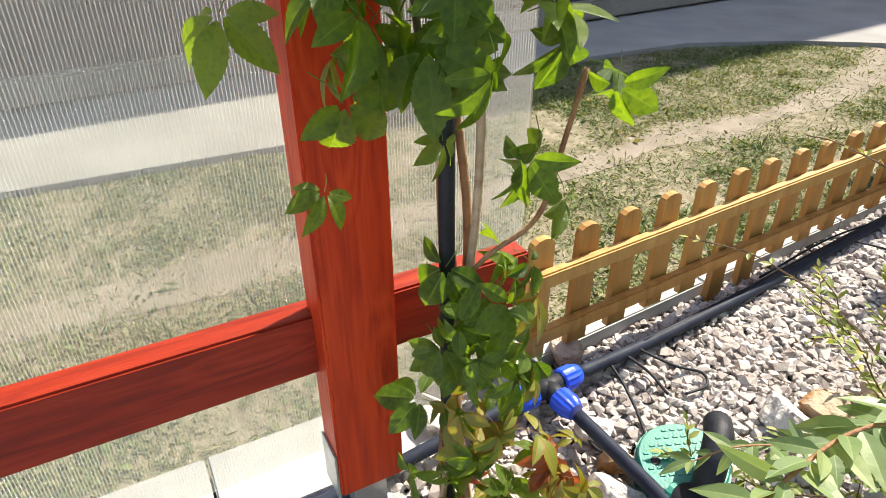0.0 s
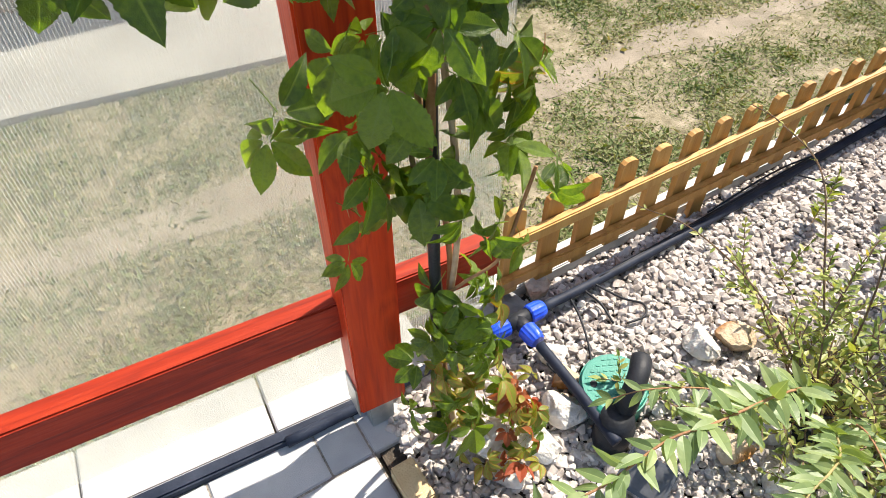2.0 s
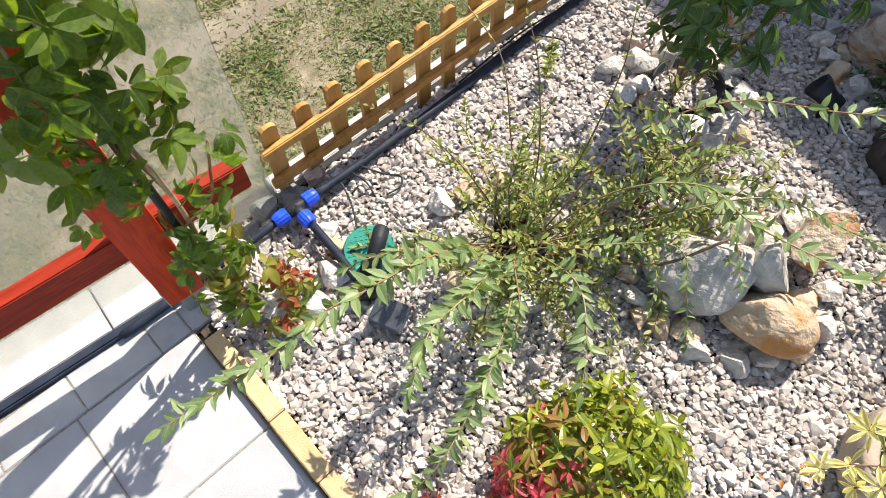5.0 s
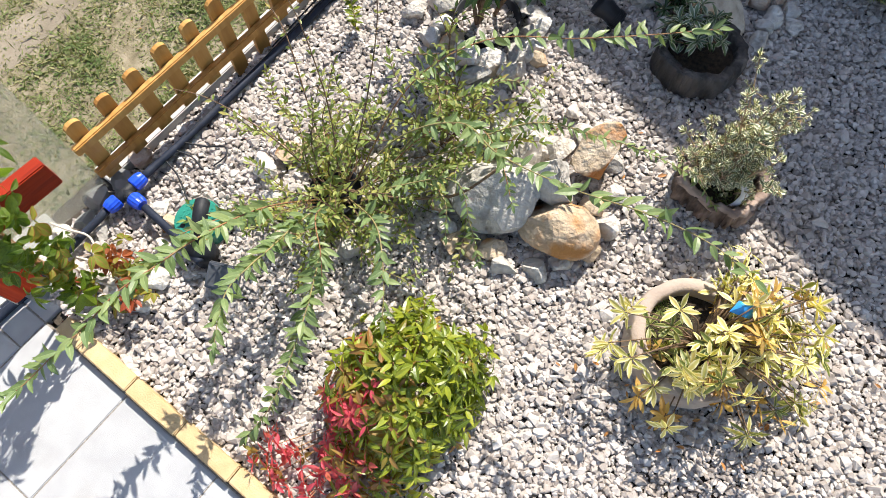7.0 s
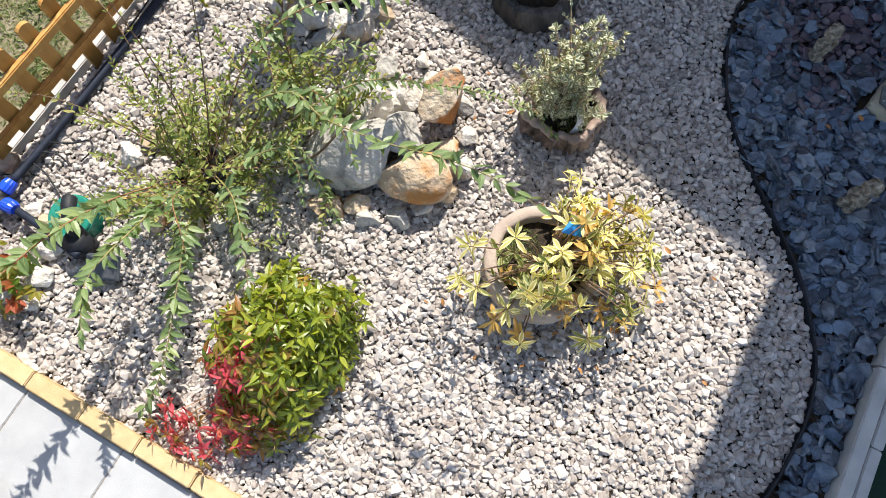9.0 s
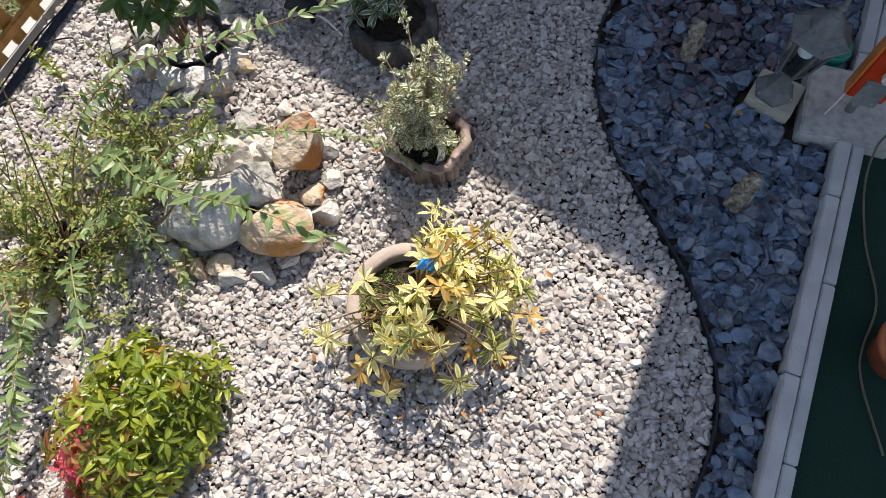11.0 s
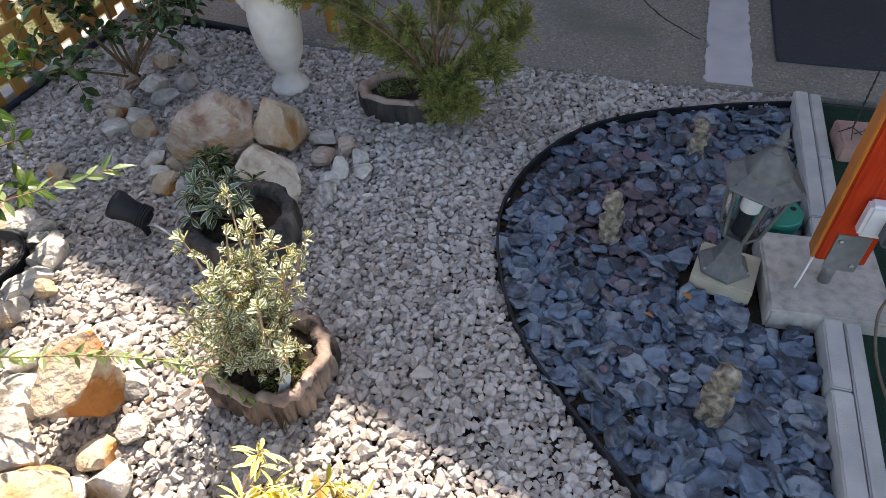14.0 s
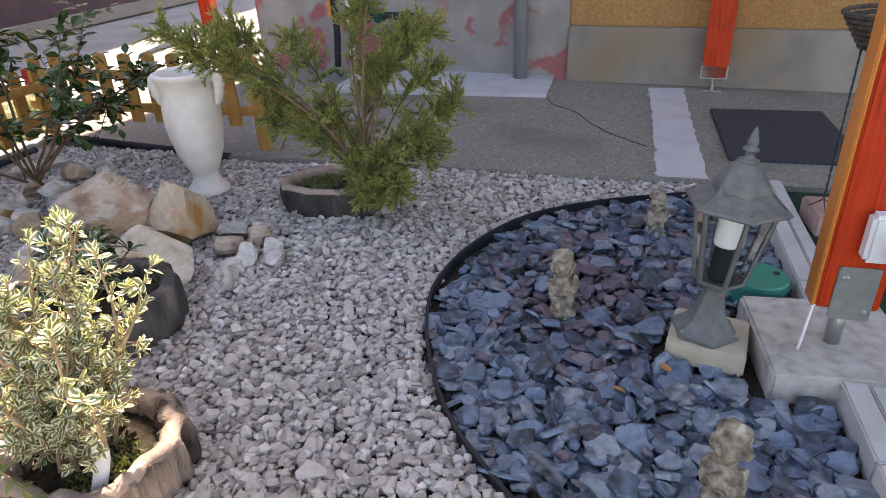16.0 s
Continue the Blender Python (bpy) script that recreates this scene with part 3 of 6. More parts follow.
def slate():
    rng = np.random.default_rng(9)
    bed = tagged(part("slate_bed", box(.75, 2.75, .02, m=Matrix.Translation((.60, .88, -.028))), SOIL), "bed of blue and purple slate chippings", "slate bed", kind="structure")
    shapes = []
    for _ in range(16):
        n = int(rng.integers(8, 12))
        a = np.sort(rng.uniform(-.5, .5, n) * 4 / n + np.linspace(0, 2 * math.pi, n, endpoint=False))
        r = rng.uniform(.70, 1.10, n)
        ring = np.stack([r * np.cos(a), r * np.sin(a) * rng.uniform(.6, 1)], 1)
        h = .14
        v = np.concatenate([np.column_stack([ring * 1.0, np.full(n, -h)]), np.column_stack([ring * rng.uniform(.97, 1.04, (n, 1)), np.full(n, h * .5)]),
                            np.column_stack([ring * rng.uniform(.80, .93, (n, 1)), h + rng.uniform(-.04, .04, n)])])
        f = [tuple(range(2 * n, 3 * n)), tuple(range(n))[::-1]]
        for j in range(2):
            f += [(j * n + k, j * n + (k + 1) % n, j * n + n + (k + 1) % n, j * n + n + k) for k in range(n)]
        shapes.append((v, f))
    pts = []
    for step, z, size in ((.024, -.018, .0155), (.025, -.010, .0165), (.027, -.002, .0175), (.033, .006, .0190), (.052, .011, .0215), (.12, .015, .0260)):
        gx, gy = np.meshgrid(np.arange(.24, .96, step), np.arange(-.3, 2.2, step))
        p = np.stack([gx.ravel(), gy.ravel()], 1) + rng.uniform(-.36, .36, (gx.size, 2)) * step
        low = np.array([edging_x(y) for y in p[:, 1]]) + .014
        ok = (p[:, 0] > low) & (p[:, 0] < KERB_X - .012)
        ok &= ~((p[:, 0] > .69) & (p[:, 1] > 1.40) & (p[:, 1] < 1.50)) & ~((p[:, 0] > .82) & (p[:, 1] > 1.33) & (p[:, 1] < 1.60))
        p = p[ok]
        low = low[ok]
        dip = -.014 * np.clip(1 - (p[:, 0] - low) / .06, 0, 1)
        pts.append(np.column_stack([p, z + dip + rng.uniform(-.003, .004, len(p)), np.minimum(size * rng.lognormal(0, .30, len(p)), .031)]))
    pts = np.concatenate(pts)
    n = len(pts)
    a = rng.normal(size=(n, 3)) * (1, 1, 0)
    tilt = np.where(rng.random(n) < .32, 1.0, .46)[:, None]
    up = rng.normal(size=(n, 3)) * tilt * (1, 1, 0) + (0, 0, 1)
    t = turns_of(a, up)
    flat = rng.uniform(.55, 1.3, n)
    near = np.argsort(np.where(pts[:, 2] > .0, 0, 5) + np.abs(pts[:, 1] - 1.05))[:300]
    single = set(near.tolist())
    kind = rng.integers(0, len(shapes), n)
    purple = np.array([.6 * noise.noise(Vector((x * 3.2, y * 3.2, 8))) + 3 * (.20 - math.hypot(x - .60, .7 * (y - 1.62))) + .35 * rng.normal() > .22 for x, y in pts[:, :2]])
    pts[:, 3] *= np.where(purple, .82, 1.08)
    meshes = []
    for tone in (SLATE_PIECE, SLATE_PURPLE_PIECE):
        for v, f in shapes:
            me = Geo().add(v, f).mesh("slate_chip")
            me.materials.append(tone)
            meshes.append(me)
    g = {False: Geo(), True: Geo()}
    for k in range(n):
        s = pts[k, 3]
        m = t[k] @ np.diag([s, s, .0036 * flat[k] / .14])
        if k in single:
            ob = part("slate_chip", meshes[kind[k] + 16 * int(purple[k])], None, bed)
            full = Matrix.Identity(4)
            for i in range(3):
                for j in range(3):
                    full[i][j] = m[i, j]
                full[i][3] = pts[k, i]
            ob.matrix_basis = full
        else:
            v, f = shapes[kind[k]]
            g[bool(purple[k])].add(v @ m.T + pts[k, :3], f)
    tagged(part("slate_chippings", g[False], SLATE), "overlapping blue-grey slate chippings", "slate", kind="stuff")
    tagged(part("slate_chippings", g[True], SLATE_PURPLE), "overlapping purple slate chippings", "slate", kind="stuff")


def kerbs():
    for x0, x1, joints, top in ((KERB_X, KERB_X + .038, (-.4, .20, .70, 1.19, 1.66, 2.20), .040), (KERB_X + .040, KERB_X + .072, (-.4, .05, .50, .95, 1.45, 1.9, 2.20), .036)):
        row = thing("kerb", pose(0, 0, 0), "row of light grey concrete kerb stones beside the slate bed", "kerb", kind="structure")
        for a, b in zip(joints, joints[1:]):
            part("kerb_stone", box(x1 - x0 - .002, b - a - .003, top + .04, .003, m=Matrix.Translation(((x0 + x1) / 2, (a + b) / 2, -.04))), CONCRETE, row)


kerbs()
tagged(part("carpet", box(2.6, 3.3, .022, .003, m=Matrix.Translation((2.33, .54, -.012))), CARPET), "dark green artificial grass carpet", "carpet", kind="structure")
tagged(part("carpet_ground", box(2.7, 3.4, .02, m=Matrix.Translation((2.35, .54, -.034))), EARTH), "ground under the carpet", "ground", kind="structure")


def concrete_yard():
    yard = part("yard", Geo().add([(-.62, CONC_Y, .004), (5, CONC_Y, .004), (5, 3.2, .004), (-1.25, 3.75, .004), (-1.52, 2.47, .004), (-.62, 2.34, .004), (-.62, CONC_Y, -.05), (5, CONC_Y, -.05), (-1.52, 2.47, -.05), (-1.25, 3.75, -.05)],
                                  [(0, 1, 2, 3, 4, 5), (6, 7, 1, 0), (3, 9, 8, 4)]), OLD_CONCRETE)
    tagged(yard, "worn grey concrete yard in front of the house", "pavement", kind="structure")
    rng = np.random.default_rng(3)

    def ragged(name, x0, x1, y0, y1, z, mat, label, wob):
        n = 40
        left = [(x0 + rng.normal() * wob, y0 + (y1 - y0) * k / n) for k in range(n + 1)]
        right = [(x1 + rng.normal() * wob, y0 + (y1 - y0) * k / n) for k in range(n + 1)]
        v = [(x, y, z) for x, y in left] + [(x, y, z) for x, y in right]
        f = [(k, k + n + 1, k + n + 2, k + 1) for k in range(n)]
        edge = [(*q[:2], 0) for q in v]
        g = Geo().add(v + edge, f + [(k, k + 1, k + 1 + 2 * (n + 1), k + 2 * (n + 1)) for k in range(n)] + [(n + 1 + k + 1, n + 1 + k, 3 * (n + 1) + k, 3 * (n + 1) + k + 1) for k in range(n)]
                      + [(0, 2 * (n + 1), 3 * (n + 1), n + 1)])
        return tagged(part(name, g, mat), label, "cement strip", kind="structure")

    ragged("cement_strip", .722, .855, CONC_Y + .004, 3.25, .012, NEW_CEMENT, "pale strip of new cement across the yard", .003)
    ragged("cement_slab", -.62, .315, 3.08, 3.46, .02, NEW_CEMENT, "pale cement slab along the house wall", .001)
    crack = curve([(.32, 3.08, .007), (.36, 2.98, .007), (.44, 2.90, .007), (.52, 2.74, .007), (.60, 2.62, .007), (.70, 2.52, .007)], 6)
    tagged(part("crack", tube([(q.x + .006 * noise.noise(q * 30), q.y, .0035) for q in crack], .003, 4), EARTH), "thin crack in the yard concrete", "crack", kind="structure")
    tagged(part("concrete_rim", box(1.56, .02, .03, .004, m=Matrix.Translation((.16, CONC_Y - .012, -.014))), OLD_CONCRETE), "rough rim of the yard concrete", "rim", kind="structure")


concrete_yard()


def house():
    h = thing("house", pose(0, 3.415, 0, 0, 0, -6.5), "low house with grey plinth, ochre stucco and patched pinkish render", "house")
    part("plinth", box(4.6, .30, .235, .006, m=Matrix.Translation((.375 + 2.3, .15, 0))), PLINTH, h, "stained grey cement plinth")
    part("stucco_wall", box(4.6, .27, 2.5, .004, m=Matrix.Translation((.375 + 2.3, .165, .235))), STUCCO, h, "coarse ochre stucco")
    part("patched_wall", box(1.60, .26, 2.735, .004, m=Matrix.Translation((.375 - .80, .152, 0))), PATCHED, h, "grey render with faded pink patches")
    # Unseen slab, sized and turned to set the shade edge across the gravel.
    part("roof", box(7.15, 2.4, .06, m=pose(0, .095, 0, 0, 0, -7.0) @ Matrix.Translation((1.575, .75, 2.62))), WHITE_WOOD, h)
    part("side_wall", box(.25, 2.2, 2.73, m=Matrix.Translation((-1.10, 1.384, 0))), PATCHED, h)


house()


def far_house():
    h = thing("neighbouring_house", pose(-3.55, 0, 0), "neighbouring house with a dark red wall", "house")
    part("wall", box(.3, 10, 5.6, m=Matrix.Translation((-.15, 10.4, 0))), PURPLE, h)
    part("garden_wall", box(.3, 15, 2.0, m=Matrix.Translation((-.15, -2.1, 0))), PURPLE, h)
    part("footing", box(.06, 25, .10, .01, m=Matrix.Translation((.03, 2.9, 0))), OLD_CONCRETE, h)
    part("roof", box(4, 10.6, .1, m=Matrix.Translation((-2.1, 10.4, 5.6))), BLACK_PLASTIC, h)


far_house()


# ---- outside the fence ----
def flat(name, pts, z, mat, label, category, down=.05):
    n = len(pts)
    v = [(x, y, z) for x, y in pts] + [(x, y, z - down) for x, y in pts]
    return tagged(part(name, Geo().add(v, [tuple(range(n))] + [(k, k + n, (k + 1) % n + n, (k + 1) % n) for k in range(n)]), mat), label, category, kind="structure")


flat("paving", [(-3.56, -10), (-2.76, -10), (-2.76, -.8), (-2.67, .03), (-2.68, .3), (-2.92, .7), (-2.96, 1.5), (-2.88, 2.2), (-2.62, 2.7), (-2.36, 3.02), (-2.05, 3.16), (-1.86, 2.75), (-1.52, 2.50), (-1.25, 3.75), (-1.2, 9), (-3.56, 9)],
     -.012, PALE_PAVING, "pale concrete path beside the lawn", "pavement")


def sand_path():
    mid = curve([(-2.12, -1.2, 0), (-2.05, -.3, 0), (-2.06, .6, 0), (-2.08, 1.2, 0), (-2.03, 1.7, 0), (-2.10, 2.4, 0), (-2.35, 3.0, 0)], 40)
    v, f = [], []
    for k, q in enumerate(mid):
        w = .06 + .06 * noise.noise(Vector((k * .035, 2, 0)))
        v += [(q.x - w * 1.25 + .035 * noise.noise(Vector((k * .045, 5, 0))), q.y, -.033), (q.x + w + .035 * noise.noise(Vector((k * .04, 9, 0))), q.y, -.033)]
    for k in range(len(mid) - 1):
        f.append((2 * k, 2 * k + 1, 2 * k + 3, 2 * k + 2))
    tagged(part("sand_path", Geo().add(v, f), SAND), "trodden bare sandy track across the lawn", "path", kind="structure")
    return mid


SAND_MID = sand_path()


def grass():
    rng = np.random.default_rng(6)
    g = Geo()
    n = 340000
    x = rng.uniform(-2.96, -1.445, n)
    y = rng.uniform(-1.8, 3.15, n)
    mid = np.interp(y, [q.y for q in SAND_MID], [q.x for q in SAND_MID])
    thick = np.array([noise.noise(Vector((a * 4, b * 4, 3))) + .6 * noise.noise(Vector((a * 11, b * 11, 7))) for a, b in zip(x, y)])
    bare = np.exp(-((x - mid) / .11) ** 2)
    ok = (rng.random(n) < .62 + .8 * thick) & (rng.random(n) > bare * (.78 + .5 * thick)) & ~((x < -2.3) & (y > 2.95)) & (x > np.interp(y, [-.8, .3, .7, 1.5, 2.2, 2.7, 3.0], [-2.76, -2.68, -2.92, -2.96, -2.88, -2.62, -2.36]))
    x, y, thick = x[ok], y[ok], thick[ok]
    n = len(x)
    a = rng.normal(size=(n, 3)) * (1, 1, .25) + (0, 0, .45)
    up = rng.normal(size=(n, 3)) * .5 + (0, 0, 1)
    size = rng.lognormal(-4.32, .35, n) * (1 + .5 * thick)
    broad = rng.random(n) < .45
    for shape, which in ((blade(1, .16, 2, .2, .25), ~broad), (blade(1, .50, 2, .2, .2), broad)):
        leaves(g, shape, np.column_stack([x, y, np.full(n, -.034)])[which], a[which], up[which], size[which] * (1.25 if shape[0][4, 1] < .1 else .75))
    tagged(part("grass", g, GRASS), "sparse dry lawn of grass and clover", "grass", kind="stuff")


grass()


# ---- terrace: pavers, brick edging, screen ----
def pavers():
    row = thing("paving_slabs", pose(0, 0, 0), "light grey concrete slabs with dark joints", "pavement", kind="structure")
    part("joint_bed", box(2.6, 2.6, .02, m=Matrix.Translation((-.05, -1.69, -.021))), OLD_CONCRETE, row)
    xs, ys = [-1.232, -.928, -.62, -.31, 0, .31, .62, .94], [-.392, -.692, -1.0, -1.31, -1.62, -1.93]
    for a, b in zip(xs, xs[1:]):
        for d, c in zip(ys, ys[1:]):
            part("paving_slab", box(b - a - .0035, d - c - .0035, .03, .002, m=Matrix.Translation(((a + b) / 2, (c + d) / 2, -.028))), PAVER, row)
    cuts = [-.392, -.472, -.665, -.86, -1.06, -1.26, -1.46]
    for d, c in zip(cuts, cuts[1:]):
        part("paving_slab", box(.106, d - c - .004, .03, .002, m=Matrix.Translation((-1.288, (c + d) / 2, -.028))), PAVER, row)
    part("paving_slab", box(.106, .10, .03, .002, m=Matrix.Translation((-1.288, -.34, -.029))), PAVER, row)
    edge = thing("brick_edging", pose(0, 0, 0), "row of yellow bricks edging the gravel", "brick edging", kind="structure")
    rng = np.random.default_rng(8)
    x = -1.185
    while x < .95:
        w = .172 if x > -1.18 else .085
        part("brick", box(w - .003, .044, .055, .003, m=Matrix.Translation((x + w / 2, -.362 + rng.normal() * .0012, -.026 + rng.normal() * .001))), YELLOW_BRICK, edge)
        x += w


pavers()


def screen():
    skew = pose(-1.296, -.345, 0, 0, 0, -4.0) @ pose(1.296, .345, 0)
    s = thing("screen_wall", skew, "red-stained timber screen with ribbed clear plastic sheet", "screen")
    sheet = part("plastic_sheet", box(.005, 3.2, 2.1, m=Matrix.Translation((-1.412, -1.635, .018))), SHEET, s, "clear ribbed twin-wall plastic sheet")
    sheet.visible_shadow = False
    g = Geo()
    v = [(-1, -1, 0), (1, -1, 0), (1, 1, 0), (-1, 1, 0), (-1, -1, 1), (1, -1, 1), (1, 1, 1), (-1, 1, 1)]
    f = [(0, 1, 5, 4), (1, 2, 6, 5), (2, 3, 7, 6), (3, 0, 4, 7)]
    for k in range(450):
        g.add([(-1.4085 + a * .0008, -.04 - k * .0039 + b * .00034, .02 + c * 2.09) for a, b, c in v], f)
    ribs = part("sheet_ribs", g, RIB, s)
    ribs.visible_shadow = False
    part("post", box(.055, .085, 2.1, .003, m=Matrix.Translation((-1.296, -.345, .080))), RED_POST, s, "red-stained square post")
    part("foot", box(.03, .045, .095, .002, m=Matrix.Translation((-1.296, -.345, -.01))), STEEL, s)
    part("bracket", box(.05, .003, .08, .001, m=Matrix.Translation((-1.298, -.3892, .070))), STEEL, s)
    part("rail", box(.036, 3.085, .082, .003, m=Matrix.Translation((-1.321, -1.6425, .262))), RED_WOOD, s, "red-stained lower rail")
    part("rail", box(.058, 2.8, .10, .003, m=Matrix.Translation((-1.345, -1.785, .86))), RED_WOOD, s, "red-stained middle rail")
    part("rail", box(.058, 2.8, .10, .003, m=Matrix.Translation((-1.345, -1.785, 1.95))), RED_WOOD, s)
    part("ground_rail", box(.026, 2.9, .022, .004, m=Matrix.Translation((-1.332, -1.80, -.004))), BLUE_PIPE, s, "dark rubber ground rail")
    kerb = thing("terrace_kerb", skew, "white concrete kerb under the screen wall", "kerb", kind="structure")
    y = -.20
    for k in range(9):
        part("kerb_stone", box(.14, .326, .06, .003, m=Matrix.Translation((-1.418, y - .165, -.05))), PALE_KERB, kerb)
        y -= .33


RIB = mk("sheet rib", [(.80, .81, .80), (.86, .87, .86)], 20, .4, 0)
_mix, _milk, _nodes = RIB.node_tree.nodes.new("ShaderNodeMixShader"), RIB.node_tree.nodes.new("ShaderNodeBsdfTranslucent"), RIB.node_tree.nodes
_milk.inputs[0].default_value, _mix.inputs[0].default_value = (.9, .9, .88, 1), .3
RIB.node_tree.links.new(_nodes["Principled BSDF"].outputs[0], _mix.inputs[1])
RIB.node_tree.links.new(_milk.outputs[0], _mix.inputs[2])
_clear, _thin = _nodes.new("ShaderNodeBsdfTransparent"), _nodes.new("ShaderNodeMixShader")
_thin.inputs[0].default_value = .74
RIB.node_tree.links.new(_mix.outputs[0], _thin.inputs[1])
RIB.node_tree.links.new(_clear.outputs[0], _thin.inputs[2])
RIB.node_tree.links.new(_thin.outputs[0], _nodes["Material Output"].inputs[0])
PALE_KERB = mk("white concrete", [(.36, .36, .37), (.45, .45, .455)], 14, .9, .3, 300, detail=8)
screen()


# ---- picket fences ----
def picket_mesh(w, t, h):
    n = 7
    prof = [(-w / 2, 0), (w / 2, 0)] + [(w / 2 * math.cos(a), h - .012 + .013 * math.sin(a)) for a in np.linspace(.0, math.pi, n)]
    k = len(prof)
    v = [(x, -t / 2, z) for x, z in prof] + [(x, t / 2, z) for x, z in prof]
    return Geo().add(v, [tuple(range(k)), tuple(range(k, 2 * k))[::-1]] + [(j, j + k, (j + 1) % k + k, (j + 1) % k) for j in range(k)])


def picket_fence(m, n, long_ones, label, lift, pitch=.0955):
    fence = thing("picket_fence", m, label, "fence")
    short, tall = picket_mesh(.043, .013, .232).mesh("picket"), picket_mesh(.043, .013, .335).mesh("picket")
    rng = random.Random(3)
    for me in (short, tall):
        me.materials.append(PICKET)
    for k in range(n):
        tall_one = k in long_ones
        part("picket", tall if tall_one else short, None, fence, m=pose(k * pitch, 0, lift - (.103 if tall_one else 0) + rng.gauss(0, .0015), 0, rng.gauss(0, .7), 0))
    for z in (lift + .040, lift + .152):
        part("rail", box(n * pitch - .02, .018, .029, .003, m=Matrix.Translation(((n - 1) * pitch / 2, -.0165, z))), PICKET, fence)
    return fence


picket_fence(pose(-1.388, .009, 0, 0, 0, 89.6), 25, (5, 6, 17, 18), "low yellow pine picket fence on a concrete kerb", .046)
picket_fence(pose(-1.395, BACK_Y, 0, 0, 0, 0), 10, (0, 9), "low yellow pine picket fence beside the yard", .086)
fk = thing("fence_kerb", pose(0, 0, 0), "grey concrete kerb under the picket fence", "kerb", kind="structure")
for k in range(5):
    part("kerb_stone", box(.062, .497, .072, .003, m=Matrix.Translation((-1.4305, .25 + k * .5 - .02, -.05))), CONCRETE, fk)
flat("fence_strip", [(-1.52, 2.36), (-.60, 2.245), (-.60, 2.345), (-1.5, 2.47)], .002, OLD_CONCRETE, "mossy concrete strip under the fence", "pavement")
tagged(part("kerb_pipe", tube([(-1.38, 2.345, .008), (-.62, 2.235, .006)], .014, 8), BLACK_PLASTIC, smooth=True), "black pipe along the gravel's edge", "pipe")
slate()


# ---- things in the shade: lantern, plinth, post ----
def lantern():
    m = pose(.768, 1.449, .044, 0, 3.8, 8)
    tagged(part("stone_slab", box(.124, .116, .042, .004), SANDSTONE, m=pose(.776, 1.449, .002, 0, 0, -11)), "cream square stone slab under the lantern", "slab")
    t = thing("garden_lantern", m, "grey cast metal pedestal lantern with clear panes", "lantern")
    s6 = dict(sides=6, turn=radians(30))
    part("base", lathe([(.0565, 0), (.0565, .006), (.050, .010), (.034, .026), (.023, .05), (.018, .080), (.019, .09)], **s6), LANTERN, t)
    part("bowl", lathe([(.017, .088), (.030, .094), (.040, .101), (.041, .108), (.037, .108), (.028, .103)], **s6), LANTERN, t)
    for k in range(6):
        a = radians(30 + 60 * k)
        bar = tube([(.0385 * math.cos(a), .0385 * math.sin(a), .104), (.061 * math.cos(a), .061 * math.sin(a), .238)], .0040, 6)
        part("cage_bar", bar, LANTERN, t)
        b = radians(90 + 60 * k)
        q = [(.038, a, .107), (.038, b, .107), (.060, b, .236), (.060, a, .236)]
        pane = part("pane", Geo().add([(r * math.cos(c) * .985, r * math.sin(c) * .985, z) for r, c, z in q], [(0, 1, 2, 3)]), GLASS, t)
        pane.visible_shadow = False
        part("bolt", lathe([(.0030, 0), (.0030, .0025), (.002, .004)], 8), GREY_PLASTIC, t, m=pose(.067 * math.cos(a), .067 * math.sin(a), .2425))
        if k % 2:
            part("bolt", lathe([(.003, 0), (.003, .003), (.002, .004)], 8), STEEL, t, m=pose(.050 * math.cos(a), .050 * math.sin(a), .0085))
    part("roof", lathe([(.0785, .234), (.080, .237), (.078, .240), (.060, .249), (.046, .260), (.038, .272), (.034, .276)], **s6), LANTERN, t)
    dome, rings, sides = Geo(), [(.041, .262), (.0425, .265), (.038, .272), (.032, .282), (.025, .293), (.018, .302), (.013, .306)], 36
    v = []
    for j, (r, z) in enumerate(rings):
        for k in range(sides):
            a = 2 * math.pi * k / sides
            lobe = abs(math.cos(3 * (a - radians(30))))
            drop = (.006 * lobe) if j < 2 else 0
            s = 1 + (.05 * (lobe - .5) if j < 5 else 0)
            v.append((r * s * math.cos(a), r * s * math.sin(a), z - drop))
    dome.add(v, [(j * sides + k, j * sides + (k + 1) % sides, (j + 1) * sides + (k + 1) % sides, (j + 1) * sides + k) for j in range(len(rings) - 1) for k in range(sides)])
    part("dome", dome, LANTERN, t, smooth=True)
    part("finial", lathe([(.015, .304), (.016, .307), (.010, .309), (.0065, .313), (.0065, .319), (.012, .322), (.012, .325), (.006, .328), (.0085, .333), (.0075, .338), (.0015, .357)], 14), LANTERN, t, smooth=True)
    part("bulb", lathe([(.017, .166), (.0195, .170), (.0195, .232), (.017, .236)], 16), WHITE_PLASTIC, t, "white tubular bulb", smooth=True)
    part("socket", lathe([(.013, .104), (.015, .110), (.015, .164), (.017, .168)], 14), BLACK_PLASTIC, t, smooth=True)


lantern()
tagged(part("concrete_block", box(.232, .235, .072, .005, m=Matrix.Translation((0, 0, 0))), BLOCK, m=pose(.966, 1.470, -.027, 0, 0, 4)), "rough cast concrete footing block", "block")


